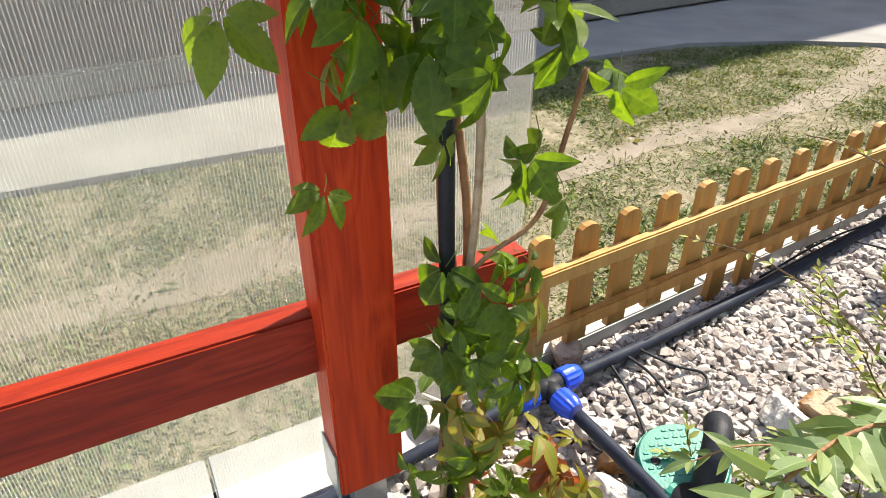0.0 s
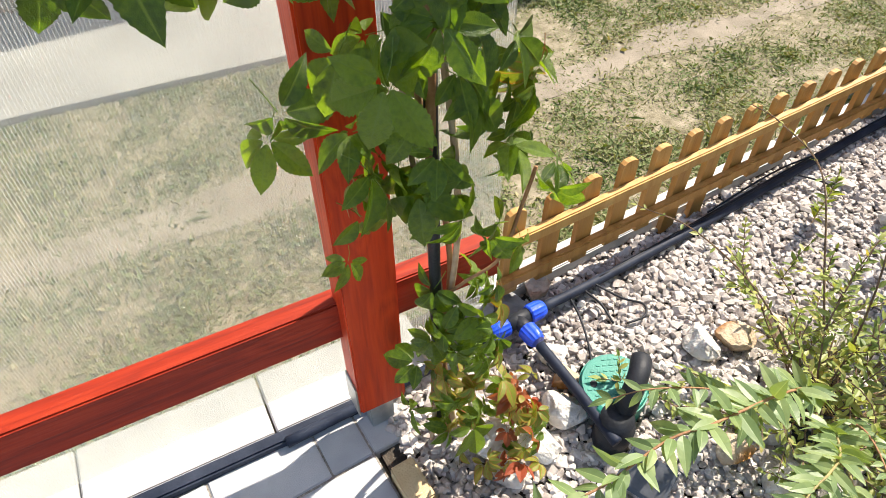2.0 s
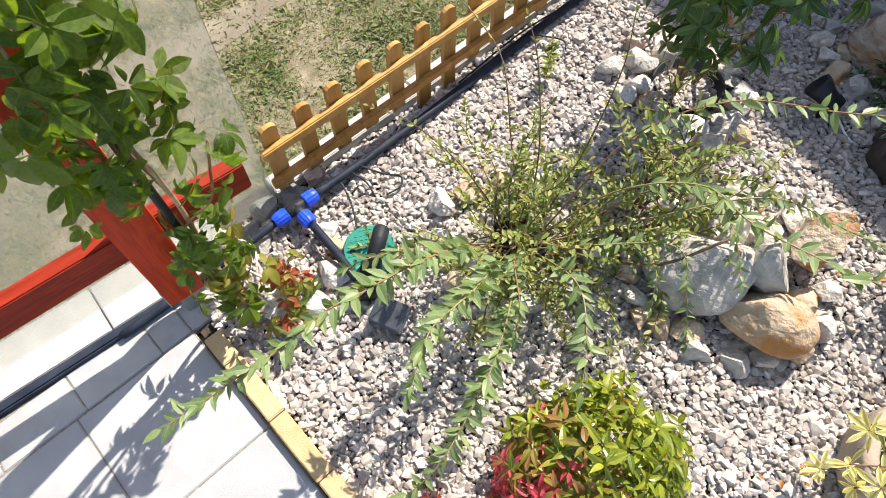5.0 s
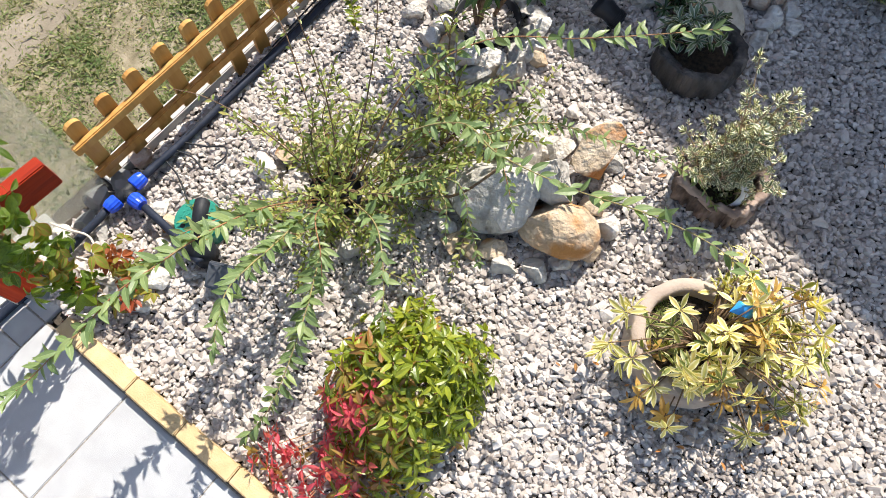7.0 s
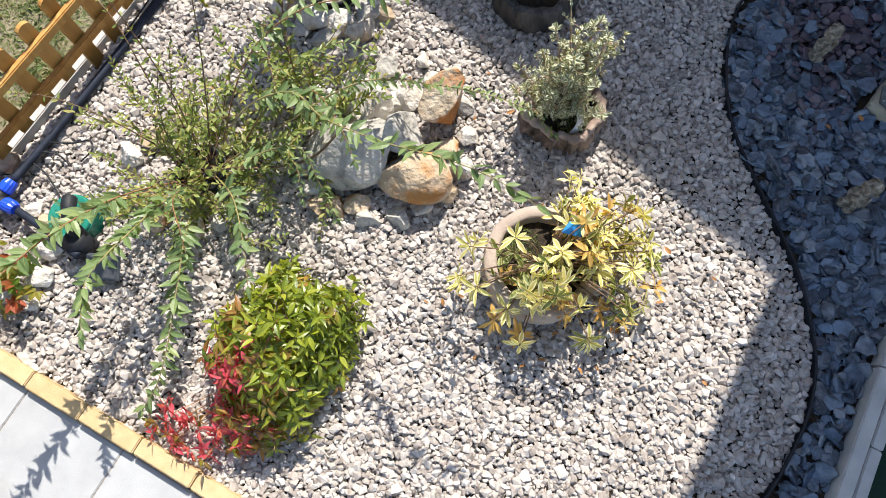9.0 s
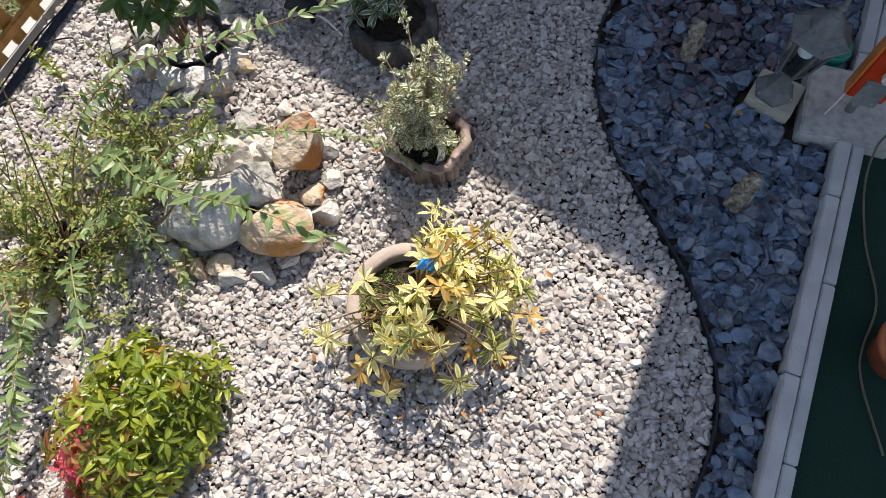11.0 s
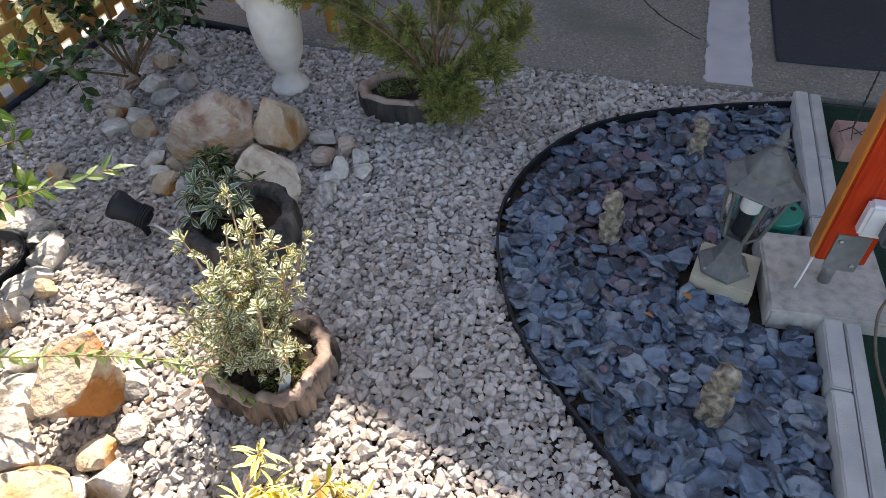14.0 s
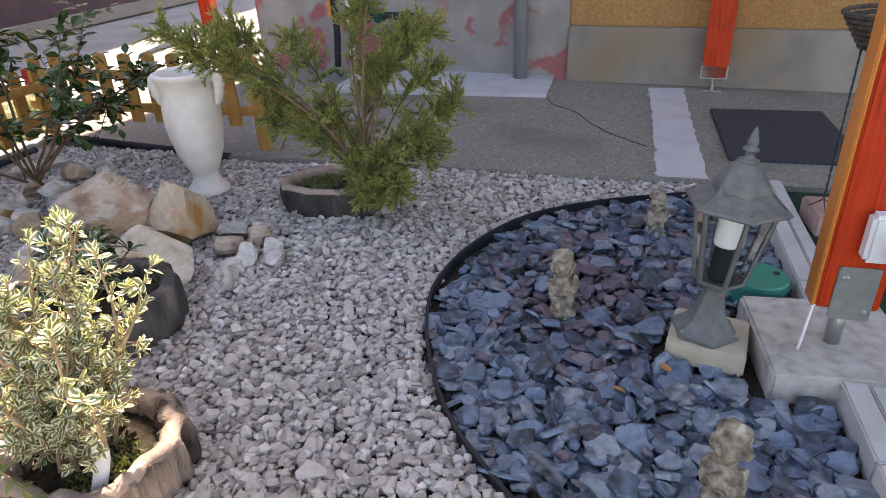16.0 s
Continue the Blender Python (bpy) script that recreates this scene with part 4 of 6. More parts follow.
def near_post():
    p = thing("pergola_post", pose(.964, 1.4545, 0), "red-stained square post on a galvanised foot", "post")
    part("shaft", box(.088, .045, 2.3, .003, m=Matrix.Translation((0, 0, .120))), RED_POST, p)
    # Thin facing that makes the -x side more orange than the shaft.
    part("side_board", box(.006, .043, 2.3, .002, m=Matrix.Translation((-.0475, .0005, .120))), ORANGE_WOOD, p, "more orange side face")
    part("plate", box(.058, .004, .092, .001, m=Matrix.Translation((.003, -.0248, .104))), STEEL, p, "galvanised bracket plate")
    for x, z in ((-.016, .180), (.021, .121)):
        part("bolt", lathe([(.0055, 0), (.0055, .004), (.003, .006)], 6), STEEL, p, m=pose(x, -.027, z, 90))
    part("foot_tube", lathe([(.012, .044), (.012, .122)], 14), STEEL, p, smooth=True)
    box1 = part("socket_box", box(.07, .03, .075, .006, m=Matrix.Translation((.026, -.038, .217))), WHITE_PLASTIC, p, "white outdoor socket box")
    part("plug", box(.036, .036, .046, .004, m=Matrix.Translation((.040, -.069, .228))), GREY_PLASTIC, box1, "dark grey plug")
    part("white_cable", tube(curve([(-.045, -.015, .125), (-.052, -.03, .10), (-.058, -.037, .046)], 5), .0025, 6), WHITE_PLASTIC, p, smooth=True)
    tagged(part("cable", tube(curve([(1.023, 1.365, .25), (1.035, 1.35, .16), (1.03, 1.33, .09), (1.045, 1.25, .03), (1.08, 1.1, .014), (1.13, .95, .014), (1.12, .78, .014), (1.2, .6, .014)], 8), .0028, 6), BROWN_CABLE, smooth=True),
                   "thin brown cable lying on the carpet", "cable")


BROWN_CABLE = mk("brown cable", [(.10, .075, .05), (.16, .12, .08)], 30, .5, 0)
near_post()


def far_post():
    p = thing("pergola_post", pose(.965, 3.262, 0, 0, 0, -6.5), "red-stained post against the house wall on a steel foot", "post")
    part("shaft", box(.095, .07, 2.3, .003, m=Matrix.Translation((0, 0, .058))), RED_POST, p)
    part("plate", box(.102, .074, .05, .001, m=Matrix.Translation((0, .002, .056))), STEEL, p)
    part("foot_tube", lathe([(.008, .004), (.008, .058)], 12), STEEL, p)
    part("foot_plate", box(.08, .06, .005, .001, m=Matrix.Translation((0, 0, .003))), STEEL, p)


far_post()


# Never in view: panel and beam added overhead to shade the slate bed.
def unseen_shade_roof():
    t = thing("unseen_shade_roof", pose(0, 0, 0), "unseen roof panel and beam added to shade the slate bed", "roof")
    part("roof_panel", box(1.5, 4.2, .05, m=Matrix.Translation((.24 + .75, 1.35, 2.36))), WHITE_WOOD, t)
    part("beam", box(.1, 4.2, .14, .003, m=Matrix.Translation((.975, 1.35, 2.22))), RED_WOOD, t)


unseen_shade_roof()


def valve_box(m, label, r=.062, h=.12, studs=True):
    t = thing("valve_box", m, label, "valve box")
    part("body", lathe([(r * 1.02, -.03), (r, h - .012), (r * 1.03, h - .010), (r * 1.03, h)], 32), GREEN_PLASTIC, t, smooth=False)
    lid = part("lid", lathe([(r * .985, h), (r * .985, h + .006), (r * .95, h + .009), (0.001, h + .009)], 32), GREEN_PLASTIC, t, "ribbed green lid")
    part("hole", lathe([(.007, h + .0092), (.007, h + .0098), (.001, h + .0098)], 10), BLACK_PLASTIC, lid, m=pose(r * .62, 0, 0))
    part("hole", lathe([(.007, h + .0092), (.007, h + .0098), (.001, h + .0098)], 10), BLACK_PLASTIC, lid, m=pose(-r * .62, 0, 0))
    g = Geo()
    for i in range(-4, 5):
        for j in range(-4, 5):
            if (i * i + j * j) ** .5 * .012 < r * .82 and not (j == 0 and abs(i) == 3):
                g.add([(i * .012 + a * .004, j * .012 + b * .0018, h + .009 + c) for a, b, c in ((-1, -1, 0), (1, -1, 0), (1, 1, 0), (-1, 1, 0), (-.7, -.6, .0012), (.7, -.6, .0012), (.7, .6, .0012), (-.7, .6, .0012))],
                      [(0, 1, 5, 4), (1, 2, 6, 5), (2, 3, 7, 6), (3, 0, 4, 7), (4, 5, 6, 7)])
    if studs:
        part("lid_studs", g, GREEN_PLASTIC, lid)
    return t


valve_box(pose(.888, 1.655, -.062, 0, 0, 20), "round green valve box lid beside the footing block", .054, .10, False)


# ---- downpipe, mat, taps, brick with wires ----
tagged(part("downpipe", lathe([(.030, .018), (.030, 2.5)], 20), PVC, m=pose(.172, 3.355, 0), smooth=True), "grey plastic downpipe on the house wall", "downpipe")
tagged(part("door_mat", box(.37, .53, .012, .003, m=Matrix.Translation((0, 0, 0))), RUBBER, m=pose(1.113, 2.682, .004, 0, 0, 0)), "black rubber door mat on the concrete", "door mat")
tagged(part("gate_post", box(.10, .10, 1.3, .006), RED_POST, m=pose(-2.45, 5.02, -.012)), "reddish wooden gate post beside the paving", "post")


# ---- rocks ----
def rock(x, y, size, material, label, seed, h=None, z=0.0, turn=None, level=4, cuts=22, keep=.62):
    rng = np.random.default_rng(seed)
    v, f = stone_shape(rng, level, cuts, .035, keep)
    rough = np.array([noise.fractal(Vector(q * 3.5) + Vector((seed, 0, 0)), 1.0, 2.0, 4) for q in v])
    v *= (1 + .026 * rough)[:, None]
    sx, sy, sz = size if hasattr(size, "__len__") else (size, size * rng.uniform(.7, .92), size * rng.uniform(.55, .8))
    v = (v - (v.max(0) + v.min(0)) / 2) / (v.max(0) - v.min(0)) * (sx, sy, sz)
    g = Geo().add(v, f)
    low = v[:, 2].min()
    return tagged(part("rock", g, material, m=pose(x, y, z - low - sz * .10, 0, 0, rng.uniform(0, 360) if turn is None else turn)), label, "rock", group="garden rocks")


RINGS = [
    # x, y, size, material: stones round the creeper and the pipe joint
    (-1.13, -.205, .085, ROCK_WHITE), (-1.085, -.135, .075, ROCK_WHITE), (-1.115, -.055, .085, ROCK_WHITE), (-1.165, -.005, .075, ROCK_BROWN),
    (-1.225, .005, .06, ROCK_WHITE), (-1.07, -.21, .06, ROCK_WHITE), (-1.205, -.235, .055, ROCK_GREY),
    (-1.385, -.07, .075, ROCK_DARK), (-1.372, .01, .075, ROCK_DARK), (-1.355, -.135, .07, ROCK_DARK), (-1.385, .085, .07, ROCK_SAND), (-1.30, -.13, .055, ROCK_GREY), (-1.38, -.20, .06, ROCK_GREY),
    # round the small shrub
    (-1.085, .27, .085, ROCK_WHITE), (-1.055, .35, .08, ROCK_BROWN), (-1.0, .215, .065, ROCK_WHITE), (-.90, .235, .095, ROCK_GREY), (-.895, .15, .075, ROCK_BROWN), (-.80, .17, .09, ROCK_WHITE),
    (-.735, .235, .08, ROCK_GREY), (-.685, .345, .075, ROCK_GREY), (-.70, .44, .07, ROCK_WHITE), (-.95, .50, .11, ROCK_WHITE), (-1.03, .44, .07, ROCK_BROWN), (-.62, .47, .05, ROCK_BROWN),
    # ring round the glossy shrub
    (-1.09, .955, .085, ROCK_WHITE), (-1.045, 1.03, .09, ROCK_WHITE), (-1.10, 1.085, .07, ROCK_SAND), (-1.03, 1.15, .085, ROCK_WHITE), (-.99, 1.225, .07, ROCK_BROWN), (-.90, 1.20, .09, ROCK_WHITE),
    (-.815, 1.17, .07, ROCK_GREY), (-.75, 1.10, .075, ROCK_GREY), (-.735, 1.02, .085, ROCK_GREY), (-.72, .945, .10, ROCK_WHITE), (-.80, .875, .10, ROCK_GREY), (-.885, .87, .075, ROCK_GREY), (-.99, .90, .07, ROCK_WHITE),
    (-.68, 1.03, .06, ROCK_BROWN),
    # round the boulders
    (-.575, .435, .065, ROCK_WHITE), (-.535, .405, .065, ROCK_BROWN), (-.485, .415, .07, ROCK_BROWN), (-.435, .45, .08, ROCK_BROWN), (-.385, .435, .068, ROCK_GREY), (-.315, .475, .078, ROCK_GREY), (-.272, .53, .065, ROCK_WHITE),
    (-.237, .595, .07, ROCK_BROWN), (-.245, .69, .10, ROCK_WHITE), (-.265, .78, .07, ROCK_WHITE), (-.32, .86, .07, ROCK_GREY), (-.66, .70, .08, ROCK_WHITE), (-.64, .80, .09, ROCK_WHITE), (-.575, .86, .08, ROCK_GREY),
    (-.46, .81, .10, ROCK_WHITE), (-.50, .77, .085, ROCK_WHITE), (-.43, .89, .075, ROCK_WHITE), (-.54, .80, .08, ROCK_GREY), (-.285, .64, .07, ROCK_WHITE), (-.295, .72, .075, ROCK_BROWN), (-.40, .93, .06, ROCK_WHITE),
    (-.50, .94, .06, ROCK_WHITE), (-.70, .58, .065, ROCK_WHITE), (-.63, .48, .06, ROCK_WHITE),
    # by the large rocks
    (-.257, 1.632, .08, ROCK_SAND), (-.212, 1.675, .07, ROCK_SAND), (-.198, 1.595, .085, ROCK_WHITE), (-.133, 1.603, .068, ROCK_WHITE), (-.188, 1.495, .078, ROCK_WHITE), (-.290, 1.700, .09, ROCK_GREY), (-.20, 1.55, .06, ROCK_WHITE), (-.16, 1.655, .06, ROCK_WHITE),
    (-.675, 1.465, .065, ROCK_WHITE), (-.625, 1.425, .085, ROCK_BROWN), (-.548, 1.425, .085, ROCK_GREY), (-.485, 1.44, .06, ROCK_WHITE), (-.44, 1.36, .07, ROCK_GREY),
    (-.725, 1.585, .075, ROCK_GREY), (-.722, 1.51, .075, ROCK_WHITE), (-.652, 1.515, .06, ROCK_BROWN), (-.68, 1.75, .08, ROCK_GREY), (-.835, 1.64, .085, ROCK_BROWN), (-.93, 1.62, .09, ROCK_WHITE), (-.88, 1.80, .09, ROCK_GREY),
    (-.60, 1.80, .08, ROCK_SAND), (-1.0, 1.75, .08, ROCK_WHITE), (-1.205, 1.992, 0.085, ROCK_WHITE), (-1.152, 2.062, 0.075, ROCK_GREY), (-1.011, 1.992, 0.090, ROCK_BROWN), (-0.945, 2.044, 0.070, ROCK_WHITE), (-1.058, 1.854, 0.080, ROCK_SAND), (-0.942, 1.844, 0.095, ROCK_WHITE), (-0.860, 1.896, 0.070, ROCK_GREY), (-0.987, 1.687, 0.080, ROCK_BROWN), (-0.888, 1.678, 0.075, ROCK_WHITE), (-.96, 1.40, .075, ROCK_BROWN),
]
ROCK_WORDS = {"white limestone": "rough pale limestone rock lying on the gravel", "grey boulder": "rough grey rock lying on the gravel", "dark stone": "dark grey stone beside the water pipe",
              "ochre stone": "ochre-brown stained rock lying on the gravel", "orange split rock": "orange split rock on the gravel", "banded sandstone": "banded reddish sandstone rock on the gravel"}
for k, (x, y, s, mat) in enumerate(RINGS):
    rock(x, y, s, mat, ROCK_WORDS[mat.name], 100 + k, level=3, cuts=11, keep=.40)
ring = random.Random(7)
for k in range(13):
    a = 2 * math.pi * k / 13 + ring.uniform(-.12, .12)
    mat = (ROCK_WHITE, ROCK_WHITE, ROCK_GREY, ROCK_WHITE, ROCK_BROWN)[k % 5]
    rock(-.872 + .155 * math.cos(a) * ring.uniform(.92, 1.1), 1.06 + .145 * math.sin(a) * ring.uniform(.92, 1.1), ring.uniform(.075, .105), mat, ROCK_WORDS[mat.name], 300 + k, level=3, cuts=11, keep=.40)
rock(-.515, .56, (.25, .22, .21), ROCK_GREY, "large smooth grey boulder among smaller stones", 11, turn=35, cuts=9)
rock(-.325, .580, (.22, .155, .16), ROCK_BROWN, "large rounded ochre boulder", 21, turn=15, cuts=8)
rock(-.405, .665, (.14, .13, .24), ROCK_GREY, "pitted pale grey boulder leaning on another", 31, turn=10, cuts=14, keep=.48)
rock(-.36, .80, (.155, .10, .20), ROCK_ORANGE, "upright split rock with an orange face", 41, turn=65, cuts=16, keep=.40)
rock(-.56, .70, (.17, .15, .17), ROCK_WHITE, "pale angular rock against the grey boulder", 51, turn=0, keep=.45)
rock(-.555, 1.575, (.25, .20, .22), ROCK_SAND, "large banded red and cream sandstone block", 61, turn=25, keep=.48)
rock(-.395, 1.67, (.17, .15, .18), ROCK_BROWN, "greenish-ochre rock beside the sandstone block", 71, turn=60, keep=.48)
rock(-.335, 1.485, (.22, .15, .14), ROCK_CREAM, "large cream angular rock", 81, turn=-25, keep=.45)


# ---- statues ----
def figure(x, y, h, turn, seed):
    """A small worn seated figure as one lumpy mesh."""
    rng = random.Random(seed)
    blobs = [((0, 0, .035), (.25, .23, .05)), ((.09, -.02, .18), (.10, .12, .16)), ((-.09, -.02, .18), (.10, .12, .16)), ((.08, -.14, .09), (.08, .12, .06)), ((-.08, -.14, .09), (.08, .12, .06)),
             ((0, .02, .40), (.18, .15, .20)), ((.185, -.02, .43), (.065, .09, .15)), ((-.185, -.02, .43), (.065, .09, .15)), ((.08, -.14, .40), (.10, .06, .06)), ((-.08, -.14, .40), (.10, .06, .06)),
             ((0, -.16, .45), (.08, .07, .09)), ((0, -.01, .72), (.165, .16, .155)), ((0, .03, .82), (.185, .17, .10)), ((.15, .0, .70), (.06, .07, .07)), ((-.15, .0, .70), (.06, .07, .07)), ((0, -.165, .69), (.04, .04, .035))]
    bm = bmesh.new()
    for c, r in blobs:
        made = bmesh.ops.create_icosphere(bm, subdivisions=3, radius=1.0)["verts"]
        off = Vector((rng.uniform(0, 9), 0, 0))
        for v in made:
            p = v.co.copy()
            p = Vector((p.x * r[0] + c[0], p.y * r[1] + c[1], p.z * r[2] + c[2]))
            p += v.co * .035 * noise.noise(p * 9 + off) + v.co * .022 * noise.noise(p * 26 + off)
            v.co = Vector((p.x * .76, p.y * .76, p.z)) * h / .94
    ob = part("statue", bm, STATUE, m=pose(x, y, .0, 0, 0, turn), smooth=True)
    melt = ob.modifiers.new("melt", "REMESH")
    melt.mode, melt.voxel_size, melt.use_smooth_shade = "VOXEL", .0024, True
    return tagged(ob, "small weathered stone garden figure among the slate", "statue", group="stone figures")


figure(.523, 1.517, .142, 20, 1)
figure(.703, 1.872, .125, 35, 2)
figure(.757, 1.10, .150, -30, 3)


# ---- vase and planters ----
def vase():
    prof = [(.064, 0), (.067, .007), (.062, .016), (.048, .030), (.040, .046), (.038, .058), (.043, .066), (.046, .070), (.052, .082), (.068, .118), (.079, .160), (.085, .205), (.085, .240), (.080, .275), (.077, .295), (.079, .310),
            (.087, .324), (.093, .333), (.093, .341), (.083, .344), (.074, .334), (.068, .30), (.066, .25), (.001, .24)]
    v = thing("garden_vase", pose(-.526, 1.966, .004, 0, 0, 12), "white painted stone amphora vase standing on the gravel", "vase")
    part("body", lathe([(r * .90, z) for r, z in prof], 36, closed=False), VASE, v, smooth=True)
    for s in (1, -1):
        part("handle", tube(curve([(s * .076, 0, .330), (s * .089, 0, .314), (s * .086, 0, .284), (s * .074, 0, .252)], 6), [.009, .012, .015, .014, .016, .015, .013, .015, .016, .014, .012, .014, .015, .013, .011, .012, .011, .009, .007], 10), VASE, v, smooth=True)


vase()


def planter(name, x, y, r, h, rim, mat, label, wob=.05, stretch=(1, 1), turn=0, seed=0, soil=.75, rim_mat=None, bark=0.0):
    t = thing(name, pose(x, y, -.004, 0, 0, turn), label, "planter")

    def squash(a):
        n = 1 + wob * noise.noise(Vector((math.cos(a) * 2.1, math.sin(a) * 2.1, seed))) + .4 * wob * noise.noise(Vector((math.cos(a) * 6, math.sin(a) * 6, seed + 4))) + bark * noise.noise(Vector((math.cos(a) * 14, math.sin(a) * 14, seed + 2)))
        return n * stretch[0], n * stretch[1]

    i = r - rim
    body = lathe([(r * .92, 0), (r * .97, h * .15), (r * .99, h * .3), (r * 1.0, h * .5), (r, h * .75), (r * .985, h * .95), (r * .96, h), (i + rim * .2, h * 1.0), (i, h * .95), (i * .97, h * .5), (i * .95, h * .3)], 144, squash=squash)
    v = body.v[0]
    for k, (x0, y0, z0) in enumerate(v):
        a = math.atan2(y0, x0)
        ridge = noise.noise(Vector((math.cos(a) * 11, math.sin(a) * 11, z0 * 9 + seed))) + .6 * noise.noise(Vector((math.cos(a) * 26, math.sin(a) * 26, z0 * 22 + seed)))
        if math.hypot(x0, y0) > i * 1.02 and z0 < h * .97:
            v[k, :2] *= 1 + bark * .55 * ridge
    part("body", body, mat, t, smooth=True)
    if rim_mat:
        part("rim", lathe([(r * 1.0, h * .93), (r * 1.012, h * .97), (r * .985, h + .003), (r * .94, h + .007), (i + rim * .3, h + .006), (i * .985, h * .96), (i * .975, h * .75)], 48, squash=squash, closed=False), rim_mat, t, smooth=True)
    part("soil", lathe([(i * .99, h * soil - .004), (i * .6, h * soil + .004), (.001, h * soil + .006)], 24, squash=squash), SOIL, t)
    return t


planter("planter", .088, .518, .150, .125, .036, POT_PINK, "wide pinkish concrete planter with a thick rim", .03, seed=1)
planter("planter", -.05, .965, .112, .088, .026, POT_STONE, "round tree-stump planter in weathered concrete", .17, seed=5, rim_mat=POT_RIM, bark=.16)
planter("planter", -.305, 1.300, .128, .100, .032, POT_DARK, "dark tree-stump planter in weathered concrete", .12, seed=9, bark=.05)
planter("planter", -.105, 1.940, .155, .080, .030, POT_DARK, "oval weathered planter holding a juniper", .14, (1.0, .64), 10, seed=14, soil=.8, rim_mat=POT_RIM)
tagged(part("plant_pot", lathe([(.085, -.02), (.10, .075), (.105, .08), (.096, .08), (.09, .03), (.001, .02)], 28), BLACK_PLASTIC, m=pose(-.89, 1.06, -.045), smooth=True), "black plastic pot sunk among the rocks", "pot")
tagged(part("plant_pot", lathe([(.06, -.02), (.07, .055), (.073, .06), (.066, .06), (.06, .045), (.001, .04)], 28), BLACK_PLASTIC, m=pose(-.86, .325, 0), smooth=True), "black plastic pot under the small shrub", "pot")
pot = thing("terracotta_pot", pose(1.185, .83, .01), "terracotta pot standing on the carpet", "pot")
part("body", lathe([(.055, 0), (.075, .09), (.082, .092), (.084, .115), (.074, .116), (.068, .09), (.001, .085)], 32), TERRACOTTA, pot, smooth=True)

# ---- water pipes ----
def pipes():
    t = thing("water_pipe_joint", pose(.019, -.017, .006), "black water pipe with a tee and three blue compression caps", "pipe joint")
    c = Vector((-1.332, .0, .042))
    ends = {"a": Vector((0.01, 1, .0)), "b": Vector((-.02, -1, 0)), "c": Vector((1, .02, .0))}
    part("tee", tube([c - Vector((0, .038, 0)), c + Vector((0, .038, 0))], .0155, 14), BLACK_PLASTIC, t, smooth=True)
    part("tee", tube([c, c + Vector((.038, 0, 0))], .0155, 14), BLACK_PLASTIC, t, smooth=True)
    for d in ends.values():
        d = d.normalized()
        g = Geo()
        q = d.to_track_quat("Z", "Y").to_matrix().to_4x4()
        q.translation = c + d * .026
        ribs = []
        for z, r in ((0, .018), (.003, .0205), (.025, .0205), (.034, .0175), (.039, .015)):
            ribs.append((r, z))
        cap = lathe(ribs, 28)
        v = np.concatenate(cap.v)
        k = np.arange(len(v)) % 2 == 0
        v[k, :2] *= .94
        part("cap", Geo().add(v, cap.f, q), BLUE_CAP, t, "ribbed blue compression cap")
    run = curve([(-1.332, .06, .040), (-1.338, .25, .024), (-1.348, .6, .012), (-1.362, 1.0, .011), (-1.369, 1.4, .012), (-1.372, 1.8, .010), (-1.370, 2.2, .010)], 8)
    part("pipe", tube(run, .0108, 12), BLUE_PIPE, t, smooth=True)
    part("pipe", tube(curve([(-1.345, .10, .018), (-1.354, .4, .006), (-1.368, .8, .006), (-1.379, 1.3, .006), (-1.381, 1.8, .006), (-1.380, 2.2, .006)], 8), .0075, 10), BLACK_PLASTIC, t, smooth=True)
    part("pipe", tube(curve([(-1.26, .001, .040), (-1.16, -.006, .045), (-1.05, -.02, .055), (-1.02, -.022, .055)], 6), .0108, 12), BLUE_PIPE, t, smooth=True)
    part("pipe", tube(curve([(-1.334, -.06, .04), (-1.336, -.20, .03), (-1.345, -.36, .012), (-1.348, -.5, .010)], 6), .0108, 12), BLUE_PIPE, t, smooth=True)
    for pts in ([(-1.32, .13, .035), (-1.27, .12, .022), (-1.20, .085, .016), (-1.165, .05, .016), (-1.17, .01, .016), (-1.215, -.005, .016), (-1.25, .01, .016)],
                [(-1.322, .17, .035), (-1.28, .185, .02), (-1.23, .175, .016)], [(-1.325, .20, .035), (-1.27, .235, .02), (-1.235, .265, .016), (-1.21, .245, .016), (-1.215, .20, .016)],
                [(-1.33, .22, .038), (-1.345, .5, .026), (-1.350, .9, .024), (-1.372, 1.3, .022), (-1.366, 1.8, .020), (-1.362, 2.15, .018)], [(-1.36, .6, .022), (-1.378, .9, .018), (-1.352, 1.2, .016), (-1.358, 1.6, .016)],
                [(-1.33, .9, .03), (-1.27, .95, .018), (-1.24, .93, .014)], [(-1.335, 1.3, .03), (-1.28, 1.33, .018), (-1.26, 1.30, .014)]):
        tagged(part("drip_tube", tube(curve(pts, 7), .0026, 6), BLACK_PLASTIC, smooth=True, m=pose(.012, -.012, .002)), "thin black drip tube lying on the gravel", "drip tube", group="drip tubes")


pipes()
valve_box(pose(-1.098, .052, -.060, 5, -4, 60), "round green valve box with a ribbed lid", .062, .115)


SOLAR = mk("solar cells", [(.05, .055, .065), (.10, .105, .115)], 60, .3, .05, 200)


